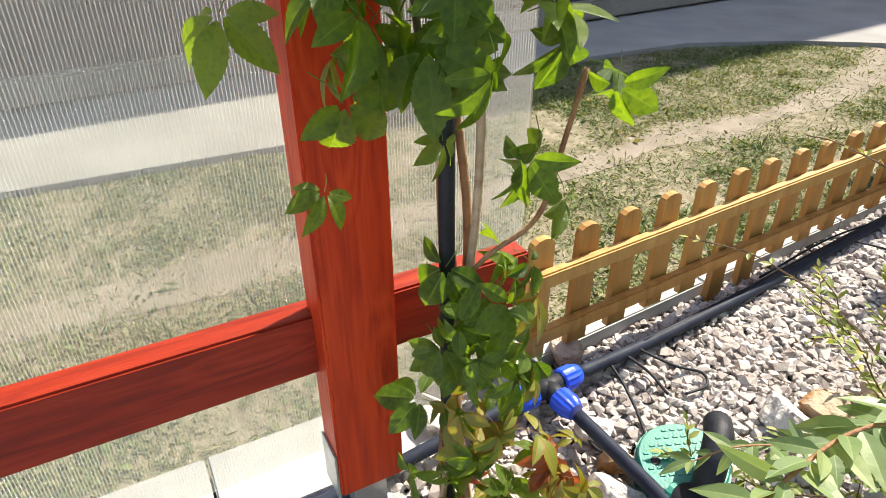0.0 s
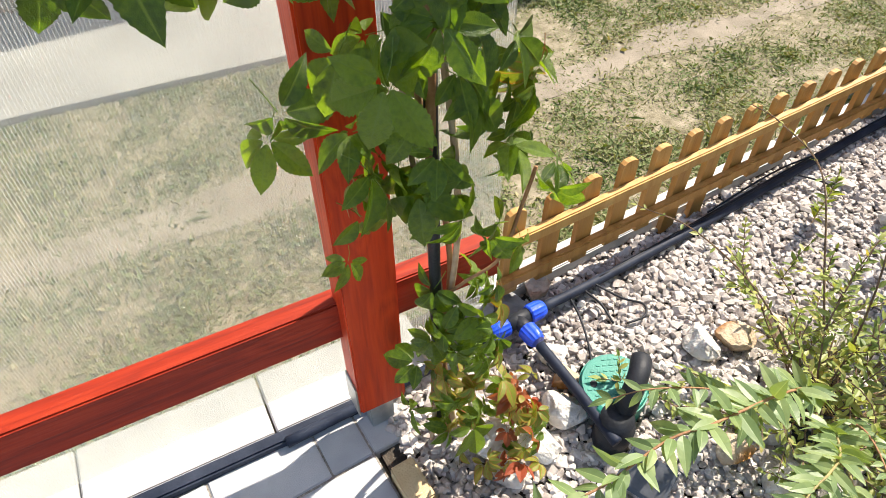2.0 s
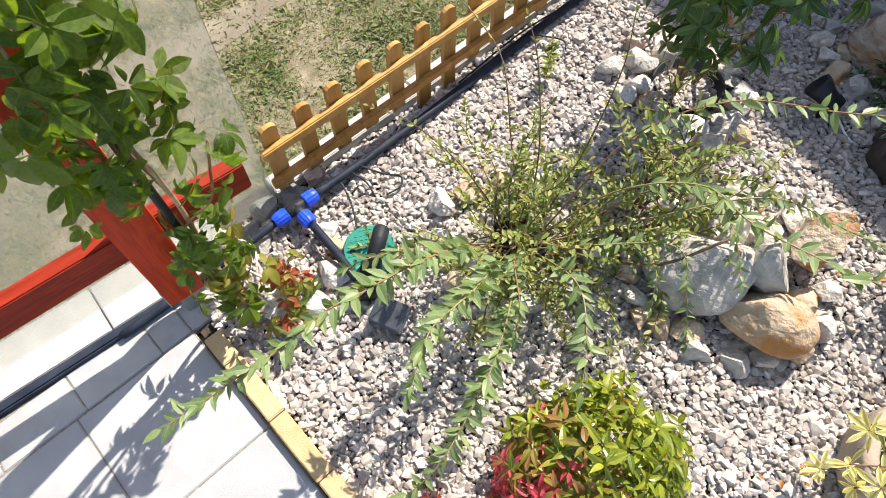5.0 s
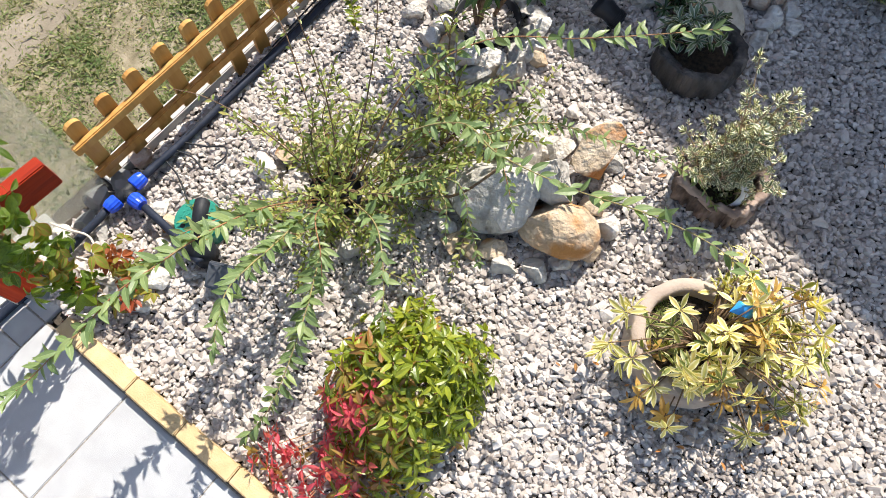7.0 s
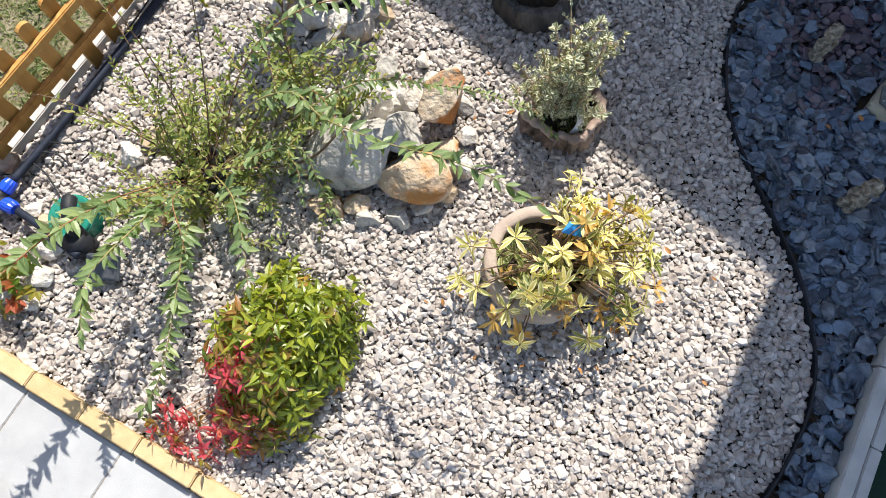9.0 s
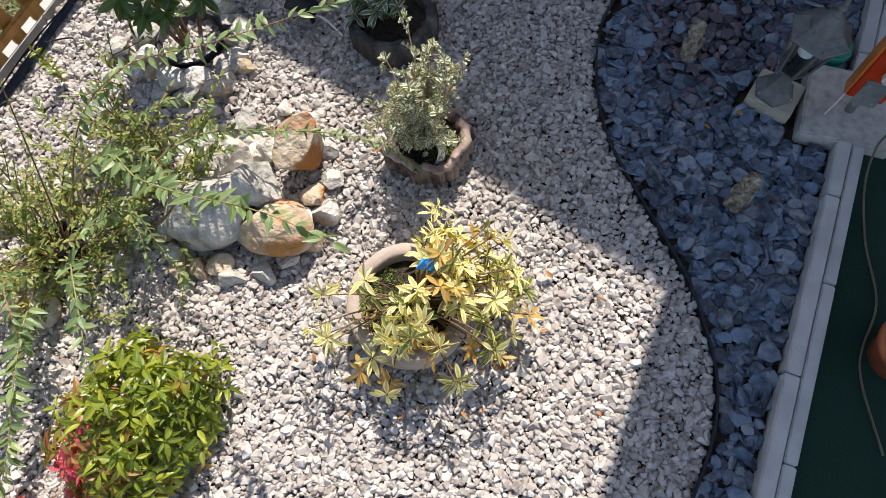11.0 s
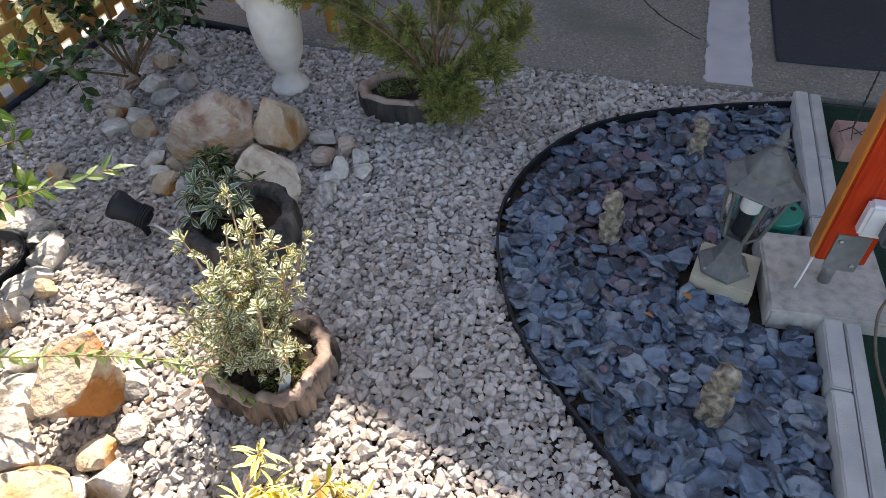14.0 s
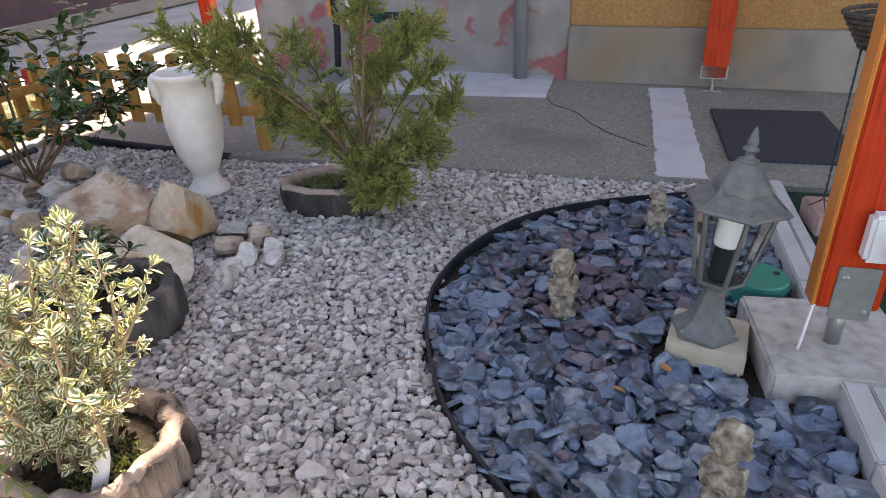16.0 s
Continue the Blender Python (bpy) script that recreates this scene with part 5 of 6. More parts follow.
def filter_head():
    t = thing("filter", pose(-1.032, -.012, 0), "black water filter head with an elbow beside the valve box", "filter")
    part("body", lathe([(.034, -.01), (.036, .05), (.030, .055), (.030, .075), (.001, .078)], 24), BLACK_PLASTIC, t, smooth=True)
    part("elbow", tube(curve([(-.005, .02, .05), (-.012, .035, .105), (-.03, .065, .125), (-.05, .09, .12)], 6), .019, 14), BLACK_PLASTIC, t, smooth=True)
    part("union", tube([(-.035, -.006, .055), (-.015, -.004, .056)], .019, 14), GREEN_PLASTIC, t, "green union ring")
    s = thing("solar_light", pose(-.935, -.03, .04, 28, 8, 25), "small solar garden light with a grey panel", "solar light")
    part("panel", box(.085, .07, .012, .003), GREY_PLASTIC, s)
    part("solar_cell", box(.070, .055, .002, m=Matrix.Translation((0, 0, .0122))), SOLAR, s, "grey solar cells")
    part("stake", box(.008, .02, .07, .002, m=Matrix.Translation((0, 0, -.07))), BLACK_PLASTIC, s)


filter_head()


def spotlight():
    t = thing("garden_spotlight", pose(-.575, 1.265, 0, 0, 0, 20), "black ground spotlight on a stake with a grey lead", "spotlight")
    part("stake", tube([(0, 0, -.02), (0, 0, .045)], [.006, .012], 8), BLACK_PLASTIC, t)
    q = look((0, 0, .075), (-1, .25, .62)).to_quaternion().to_matrix().to_4x4()
    q.translation = (0, 0, .065)
    part("head", lathe([(.016, .03), (.026, .02), (.028, -.02), (.036, -.05), (.036, -.062), (.032, -.060), (.028, -.05), (.001, -.045)], 22), BLACK_PLASTIC, t, m=q, smooth=True)
    for k in range(4):
        part("fin", lathe([(.030, .0), (.030, .003)], 18), BLACK_PLASTIC, t, m=q @ Matrix.Translation((0, 0, .002 + k * .006)))
    part("label", Geo().add([(.030, -.012, -.01), (.030, .012, -.01), (.028, .012, .022), (.028, -.012, .022)], [(0, 1, 2, 3)]), WHITE_PLASTIC, t, "worn pale sticker", m=q @ pose(0, 0, 0, 0, 0, 250))
    part("lead", tube(curve([(.005, 0, .03), (.03, -.01, .035), (.055, -.02, .02), (.075, -.035, .008), (.10, -.06, .006)], 6), .003, 6), WHITE_PLASTIC, t, smooth=True)


spotlight()


# ---- yard things ----
def taps():
    t = thing("wall_taps", pose(-.45, 3.30, 0, 0, 0, -6.5), "water pipes with a green tap box low on the wall", "taps")
    part("white_pipe", tube([(-.17, .03, .02), (-.165, .03, .6)], .014, 10), WHITE_PLASTIC, t, smooth=True)
    part("black_hose", tube(curve([(-.25, .02, .06), (-.24, .03, .25), (-.26, .04, .5), (-.27, .04, .7)], 6), .016, 10), BLACK_PLASTIC, t, smooth=True)
    part("yellow_sleeve", tube([(-.262, .035, .28), (-.265, .04, .38)], .018, 10), ORANGE_WOOD, t)
    part("manifold", tube([(-.12, .0, .30), (.17, .0, .29)], .016, 10), BLACK_PLASTIC, t, smooth=True)
    for x in (-.07, .0, .13):
        part("tap", box(.045, .05, .05, .008, m=Matrix.Translation((x, 0, .265))), DARK_GREEN, t, "dark green tap")
    part("elbow", tube(curve([(-.30, .0, .03), (-.25, -.01, .05), (-.22, .0, .02)], 5), .012, 8), DARK_GREEN, t, smooth=True)


DARK_GREEN = mk("dark green plastic", [(.005, .05, .03), (.012, .09, .05)], 30, .4, .1, 200)
taps()


def stand():
    tagged(part("brick_weight", box(.085, .12, .05, .004), REDDISH, m=pose(1.085, 1.985, .010, 0, 0, 3)), "reddish concrete brick standing on the carpet", "brick")
    t = thing("hanging_basket", pose(1.085, 1.98, .06), "dark wicker basket on twisted wire legs", "basket")
    for dx in (-.018, .02):
        top = Vector((dx * 2.2 + .03, .03, .36))
        g = Geo()
        for s in (0, 1):
            pts = []
            for k in range(40):
                u = k / 39
                a = u * 60 + s * math.pi
                p = Vector((dx, 0, .02)).lerp(top, u)
                pts.append(p + Vector((math.cos(a), math.sin(a), 0)) * .0016)
            tube(pts, .0014, 5, g)
        for a in (0, 1.6, 3.1, 4.7):
            tube([(dx, 0, .02), (dx + .028 * math.cos(a), .028 * math.sin(a), .001)], .0015, 5, g)
        part("wire_leg", g, WIRE, t)
    g = Geo()
    for row in range(7):
        for k in range(26):
            r = .055 + row * .007
            a = (k + .5 * (row % 2)) / 26 * 2 * math.pi
            p = Vector((.045 + r * math.cos(a), .03 + r * math.sin(a), .35 + row * .011))
            d = Vector((-math.sin(a), math.cos(a), 0)) * (r * .14)
            tube([p - d, p + Vector((math.cos(a), math.sin(a), 0)) * .004, p + d], .0055, 5, g)
    bottom = lathe([(.001, .345), (.056, .348)], 26, closed=False)
    g.add(np.concatenate(bottom.v) + (.045, .03, 0), bottom.f)
    part("basket", g, WICKER, t, "dark woven wicker")


REDDISH = mk("reddish brick", [(.33, .20, .17), (.44, .30, .26)], 20, .9, .5, 200)
WIRE = mk("dark wire", [(.03, .03, .03), (.07, .065, .06)], 30, .5, 0, metal=.5)
WICKER = mk("dark wicker", [(.035, .028, .022), (.11, .09, .07)], 60, .7, .5, 200)
stand()


def red_cloth():
    """A small rag hung over the fence rail."""
    v, f, n = [], [], 7
    for i in range(n):
        for j in range(5):
            u, w = i / (n - 1), j / 4 - .5
            v.append((w * .045 + .006 * math.sin(u * 5), .012 * math.sin(w * 9 + u * 3) - (.012 if u < .5 else 0) + .01 * u, .03 - abs(u - .3) * .11))
    for i in range(n - 1):
        for j in range(4):
            f.append((i * 5 + j, i * 5 + j + 1, i * 5 + j + 6, i * 5 + j + 5))
    ob = part("rag", Geo().add(v, f), RAG, m=pose(-1.405, BACK_Y - .02, .238), smooth=True)
    ob.modifiers.new("thickness", "SOLIDIFY").thickness = .003
    tagged(ob, "small red rag hung over the fence rail", "rag")


RAG = mk("red cloth", [(.45, .03, .05), (.58, .06, .08)], 60, .9, .4, 300)
red_cloth()


# ---- plants ----
def rnd(rng, n):
    v = rng.normal(size=(n, 3))
    return v / np.linalg.norm(v, axis=1, keepdims=True)


def palmate_mesh(name, rng, mat, size=1.0):
    """A five-fingered leaf hanging along +x, with its stalk."""
    g = Geo()
    for a, s in ((0, 1.0), (46, .92), (-46, .92), (98, .66), (-98, .66)):
        shape = blade(s * rng.uniform(.92, 1.05), .50 * s * rng.uniform(.9, 1.1), 23, rng.uniform(.12, .55), rng.uniform(.10, .6), .50, .05)
        m = pose(0, 0, 0, 0, 0, a + rng.uniform(-8, 8)) @ pose(.11, 0, 0, rng.uniform(-30, 30), rng.uniform(-12, 40), 0)
        g.add(shape[0], shape[1], m, shape[2])
    tube(curve([(0, 0, 0), (-.25, .02, -.05), (-.5, .0, -.18)], 3), .009, 5, g)
    me = g.mesh(name)
    me.materials.append(mat)
    return me


def matrix_of(turn, size, place):
    m = Matrix.Identity(4)
    for i in range(3):
        for j in range(3):
            m[i][j] = turn[i, j] * size
        m[i][3] = place[i]
    return m


OLD_STEM = mk("bleached stem", [(.46, .42, .36), (.62, .58, .52)], 60, .8, .4, 200)
CREEPER_LEAVES = (
    ((-1.215, -.440, .725), (.7, -.5, .2), .090), ((-1.195, -.185, .72), (.8, .4, .3), .070), ((-1.19, -.19, .80), (.8, .3, .3), .075),
    ((-1.10, -.385, .80), (.9, -.3, .3), .080), ((-1.13, -.44, .93), (.8, -.5, .3), .085), ((-1.125, -.29, .82), (.9, .1, .3), .07),
    ((-1.19, -.43, .86), (.6, -.7, .2), .085), ((-1.18, -.385, .60), (.9, -.2, .2), .075), ((-1.17, -.375, .66), (.9, -.3, .2), .080),
    ((-1.20, -.40, .53), (.9, -.3, .2), .045), ((-1.19, -.345, .64), (1, 0, .2), .07), ((-1.18, -.30, .56), (1, .2, .2), .040), ((-1.16, -.21, .66), (.8, .5, .3), .055))


def creeper():
    rng = np.random.default_rng(21)
    t = thing("virginia_creeper", pose(-1.198, -.268, 0), "climbing creeper with five-fingered green and reddening leaves on the post", "climbing plant")
    base = np.array([-1.2, -.27, 0])
    axis = [Vector(p) - Vector(base) for p in ((-1.205, -.268, 0), (-1.205, -.27, .2), (-1.195, -.275, .45), (-1.19, -.30, .7), (-1.20, -.31, 1.0), (-1.21, -.32, 1.5))]
    for k, (dx, dy, r) in enumerate(((0, 0, .007), (.012, .012, .005), (-.012, .006, .005), (.004, -.014, .004))):
        p = [q + Vector((dx + .010 * math.sin(q.z * 9 + k * 2), dy + .010 * math.cos(q.z * 8 + k), 0)) for q in curve(axis, 8)]
        part("stem", tube(p, [r * (1 - .35 * j / len(p)) for j in range(len(p))], 7), PALE_STEM if k % 2 else RED_STEM, t, smooth=True)
    part("support_pipe", tube([(.0, -.01, .05), (.012, -.03, 1.5)], .008, 10), BLACK_PLASTIC, t, "black support pipe", smooth=True)
    kinds = {"green": [palmate_mesh("leaf", rng, LEAF_VINE) for _ in range(7)], "yellow": [palmate_mesh("leaf", rng, LEAF_VINE_YELLOW) for _ in range(3)], "red": [palmate_mesh("leaf", rng, LEAF_VINE_RED) for _ in range(3)]}

    def leaf(place, out, size, kind, down=.9):
        """out: the way the leaf faces."""
        out = np.asarray(out, float)
        hang = rng.normal(size=3) * .42 + np.array([out[0] * .35, out[1] * .35, -down])
        up = out + rng.normal(size=3) * .34 + (0, 0, .35)
        m = turns_of(hang[None], up[None])[0]
        part("leaf", kinds[kind][rng.integers(len(kinds[kind]))], None, t, m=matrix_of(m, size, np.asarray(place) + (0, 0, size * .35) - base))

    # the thick crown of large leaves
    for k in range(112):
        z = rng.uniform(.62, 1.34)
        a = rng.uniform(-2.4, 1.5)
        r = rng.uniform(.03, .125)
        leaf((-1.195 + r * math.cos(a) * .85, -.295 + r * math.sin(a), z), (math.cos(a), math.sin(a), .25), rng.uniform(.038, .062), "yellow" if rng.random() < .14 else "green")
    # leaves at places of their own
    for place, out, size in CREEPER_LEAVES:
        leaf(place, out, size * .8, "green")
    # the tuft in the middle and the thinner stretch under it
    for k in range(40):
        z = rng.uniform(.23, .44) if k < 27 else rng.uniform(.11, .25)
        a = rng.uniform(-1.9, 1.4)
        r = rng.uniform(.02, .085)
        leaf((-1.19 + r * math.cos(a), -.262 + r * math.sin(a), z), (math.cos(a), math.sin(a), .3), rng.uniform(.034, .056), "yellow" if rng.random() < .15 else "green")
    # reddening foot
    for k in range(46):
        a, r = rng.uniform(-2.2, 1.6), rng.uniform(.02, .12)
        z = rng.uniform(.03, .17) - r * .2
        leaf((-1.163 + r * math.cos(a), -.20 + r * math.sin(a) * .8, max(.025, z)), (math.cos(a) * .5, math.sin(a) * .5, .9), rng.uniform(.026, .040), "red" if rng.random() < .36 else ("yellow" if rng.random() < .62 else "green"), .25)
    shoot = [Vector(p) - Vector(base) for p in ((-1.20, -.33, .92), (-1.21, -.42, .90), (-1.20, -.50, .90), (-1.18, -.56, .92), (-1.17, -.64, .95))]
    part("shoot", tube(curve(shoot, 6), .0026, 6), RED_STEM, t, smooth=True)
    for place, s in (((-1.223, -.479, .865), .05), ((-1.19, -.53, .905), .062), ((-1.175, -.575, .913), .055), ((-1.17, -.62, .94), .06), ((-1.17, -.65, .95), .055), ((-1.13, -.25, .545), .052), ((-1.11, -.18, .60), .05), ((-1.30, -.434, .646), .06)):
        leaf(place, (.8, -.4, .3), s, "green")
    for line in ([(-1.40, -.20, .055), (-1.34, -.185, .07), (-1.29, -.165, .05), (-1.24, -.20, .02)], [(-1.24, -.22, .10), (-1.19, -.19, .06), (-1.16, -.16, .015)], [(-1.20, -.24, .16), (-1.15, -.23, .09), (-1.13, -.21, .02)]):
        part("old_stem", tube(curve([Vector(p) - Vector(base) for p in line], 6), .0034, 6), OLD_STEM, t, "bleached old stem", smooth=True)
    low = [Vector(p) - Vector(base) for p in ((-1.19, -.28, .41), (-1.165, -.258, .455), (-1.15, -.216, .49), (-1.15, -.192, .56), (-1.15, -.175, .62))]
    part("shoot", tube(curve(low, 6), .0026, 6), RED_STEM, t, smooth=True)
    for place, s in (((-1.15, -.223, .535), .058), ((-1.15, -.185, .485), .045), ((-1.15, -.20, .63), .05), ((-1.15, -.145, .60), .045), ((-1.14, -.225, .66), .05)):
        leaf(place, (.8, .3, .3), s, "green")


creeper()


def grow(start, way, length, rng, bend=.25, lift=0.0, steps=8):
    """A wandering twig from start."""
    p, d, out = Vector(start), Vector(way).normalized(), [Vector(start)]
    for k in range(steps):
        d = (d + Vector(rng.normal(size=3)) * bend / steps * 2 + Vector((0, 0, lift / steps))).normalized()
        p = p + d * length / steps
        out.append(p.copy())
    return out


def leafy(g, line, shape, rng, size, gap, angle=.9, start=.2, pairs=True, up=(0, 0, 1), spread=.25):
    """Leaves along a twig, two by two or one by one."""
    places, ahead, ups, sizes = [], [], [], []
    k = 0
    length = sum((b - a).length for a, b in zip(line, line[1:]))
    done = 0.0
    nxt = length * start
    for a, b in zip(line, line[1:]):
        step = (b - a).length
        d = (b - a).normalized() if step else Vector((0, 0, 1))
        side = d.cross(Vector((0, 0, 1)))
        side = side.normalized() if side.length > .05 else Vector((1, 0, 0))
        while nxt <= done + step:
            q = a + d * (nxt - done)
            for s in ((1, -1) if pairs else ((1,) if k % 2 else (-1,))):
                v = d * math.cos(angle) + side * s * math.sin(angle) + Vector(rng.normal(size=3)) * spread
                places.append(q)
                ahead.append(v)
                ups.append(Vector(up) + Vector(rng.normal(size=3)) * spread)
                sizes.append(size * rng.uniform(.75, 1.15) * (1 - .35 * (nxt / length) ** 4))
            k += 1
            nxt += gap
        done += step
    places.append(line[-1])
    ahead.append(line[-1] - line[-2])
    ups.append(Vector(up))
    sizes.append(size * .8)
    leaves(g, shape, [tuple(p) for p in places], [tuple(p) for p in ahead], [tuple(p) for p in ups], sizes)


WILLOW = blade(1, .35, 5, .25, .18, .42)
OVAL = blade(1, .52, 5, .22, .12, .5)
SMALL = blade(1, .42, 3, .2, .1, .5)
ROUND = blade(1, .66, 4, .2, .15, .55)


def arching_shrub():
    """The small-leaved shrub in its ring of stones, with long arching shoots of narrow leaves."""
    rng = np.random.default_rng(31)
    t = thing("arching_shrub", pose(0, 0, 0), "loose shrub with small leaves and long arching leafy shoots", "shrub")
    wood, fine = Geo(), Geo()
    for k in range(46):
        a = rng.uniform(0, 2 * math.pi)
        tilt = rng.uniform(.35, 1.35)
        line = grow((-.86 + rng.normal() * .02, .325 + rng.normal() * .02, .03), (math.cos(a) * math.sin(tilt), math.sin(a) * math.sin(tilt), math.cos(tilt)), rng.uniform(.16, .40), rng, .9, -.25, 10)
        tube(line, [.0021 * (1 - .06 * j) for j in range(len(line))], 5, wood)
        leafy(fine, line, (SMALL, WILLOW)[k % 2], rng, rng.uniform(.018, .030), .017, .9, .3, spread=.4)
        for _ in range(2):
            j = rng.integers(4, 10)
            twig = grow(line[j], Vector(rnd(rng, 1)[0]) * .9 + Vector((0, 0, .25)) + (line[j] - line[0]).normalized() * .5, rng.uniform(.04, .10), rng, .4, 0, 5)
            tube(twig, .0009, 4, wood)
            leafy(fine, twig, SMALL, rng, .020, .013, start=.05, spread=.4)
    for k in range(26):
        a = rng.uniform(-2.2, 1.0)
        tilt = rng.uniform(.3, 1.1)
        line = grow((-.70 + rng.normal() * .03, .60 + rng.normal() * .04, .03), (math.cos(a) * math.sin(tilt), math.sin(a) * math.sin(tilt), math.cos(tilt)), rng.uniform(.22, .42), rng, .8, -.35, 10)
        tube(line, [.0019 * (1 - .06 * j) for j in range(len(line))], 5, wood)
        leafy(fine, line, (WILLOW, SMALL)[k % 2], rng, rng.uniform(.020, .032), .016, .9, .3, spread=.4)
    for line in ([(-.86, .33, .05), (-1.0, .42, .22), (-1.12, .50, .34), (-1.25, .54, .36), (-1.33, .56, .35)], [(-.87, .32, .05), (-1.03, .30, .20), (-1.18, .27, .26), (-1.29, .23, .26)],
                 [(-.86, .34, .04), (-.92, .42, .26), (-1.0, .47, .44), (-1.06, .49, .52)], [(-.85, .35, .04), (-.84, .46, .28), (-.86, .56, .46), (-.90, .62, .55)]):
        line = curve(line, 8)
        tube(line, [.0024 * (1 - j / len(line) * .6) for j in range(len(line))], 5, wood)
        leafy(fine, line, SMALL, rng, .020, .036, start=.25, spread=.45)
    part("wood", wood, BARK, t)
    part("foliage", fine, LEAF_SMALL, t)
    sprays = [
        [(-.86, .30, .05), (-.85, .14, .28), (-.845, .0, .40), (-.85, -.135, .45), (-.862, -.20, .455), (-.862, -.285, .45), (-.873, -.345, .44), (-.886, -.416, .42), (-.895, -.498, .42)],
        [(-.86, .30, .05), (-.80, .16, .22), (-.765, .06, .31), (-.755, -.0, .345), (-.748, -.065, .36), (-.72, -.12, .36), (-.692, -.168, .345)],
        [(-.84, .30, .05), (-.74, .16, .16), (-.66, .02, .18), (-.62, -.10, .14), (-.60, -.20, .10), (-.61, -.28, .06)],
        [(-.87, .28, .05), (-.95, .12, .16), (-1.0, .0, .20), (-1.03, -.06, .18)],
        [(-.82, .33, .05), (-.66, .27, .20), (-.56, .18, .22), (-.50, .10, .20)],
        [(-.84, .35, .05), (-.74, .46, .26), (-.60, .52, .38), (-.47, .48, .43), (-.30, .465, .50), (-.16, .455, .585), (-.05, .45, .62), (.04, .448, .60)],
        [(-.84, .38, .05), (-.80, .58, .28), (-.68, .72, .40), (-.50, .82, .44), (-.38, .90, .46), (-.26, 1.01, .46)],
        [(-.82, .36, .05), (-.66, .50, .20), (-.50, .66, .30), (-.36, .78, .22), (-.24, .84, .18), (-.12, .865, .15), (-.04, .86, .10)],
        [(-.84, .32, .04), (-.70, .36, .20), (-.56, .44, .28), (-.48, .40, .22), (-.42, .36, .14)],
        [(-.80, .40, .05), (-.70, .52, .24), (-.60, .58, .30), (-.50, .54, .30), (-.42, .48, .26)],
        [(-.80, .42, .05), (-.72, .60, .22), (-.62, .72, .30), (-.54, .76, .27)],
        [(-.78, .38, .05), (-.66, .44, .16), (-.57, .42, .20), (-.52, .36, .16)],
        [(-.84, .30, .05), (-.78, .20, .22), (-.70, .13, .24), (-.66, .08, .20)],
    ]
    for k, pts in enumerate(sprays):
        line = curve(pts, 10)
        g = Geo()
        stem = part("shoot", tube(line, [.0022 * (1 - .6 * j / len(line)) for j in range(len(line))], 6), GREEN_STEM if k % 3 else RED_STEM, t, smooth=True)
        leafy(g, line, WILLOW, rng, .046 if k < 3 else (.046 if k < 7 else .030), .0125 if k < 3 else (.024 if k < 7 else .016), .85, .30, spread=.42)
        part("shoot_leaves", g, LEAF_WILLOW, stem, "narrow light green leaves")


arching_shrub()


def spindly_shrub(x, y, h, seed, label, mat, size, n, spread=.5, leaf=OVAL, gap=.022):
    rng = np.random.default_rng(seed)
    t = thing("garden_shrub", pose(x, y, 0), label, "shrub")
    wood, green = Geo(), Geo()
    for k in range(n):
        a = rng.uniform(0, 2 * math.pi)
        tilt = rng.uniform(.05, spread)
        line = grow((rng.normal() * .012, rng.normal() * .012, .02), (math.cos(a) * math.sin(tilt), math.sin(a) * math.sin(tilt), math.cos(tilt)), h * rng.uniform(.7, 1.1), rng, .45, .1, 10)
        tube(line, [.0048 * (1 - .75 * j / 10) for j in range(len(line))], 6, wood)
        leafy(green, line[4:], leaf, rng, size, gap, 1.0, .1, False, spread=.4)
        for j in range(4, 10):
            for _ in range(2):
                twig = grow(line[j], Vector(rnd(rng, 1)[0]) + Vector((0, 0, .35)), rng.uniform(.05, .13), rng, .4, .1, 5)
                tube(twig, [.0018 * (1 - .5 * i / 5) for i in range(len(twig))], 5, wood)
                leafy(green, twig, leaf, rng, size, gap, 1.0, .25, False, spread=.4)
    part("wood", wood, BARK, t)
    part("foliage", green, mat, t)
    return t


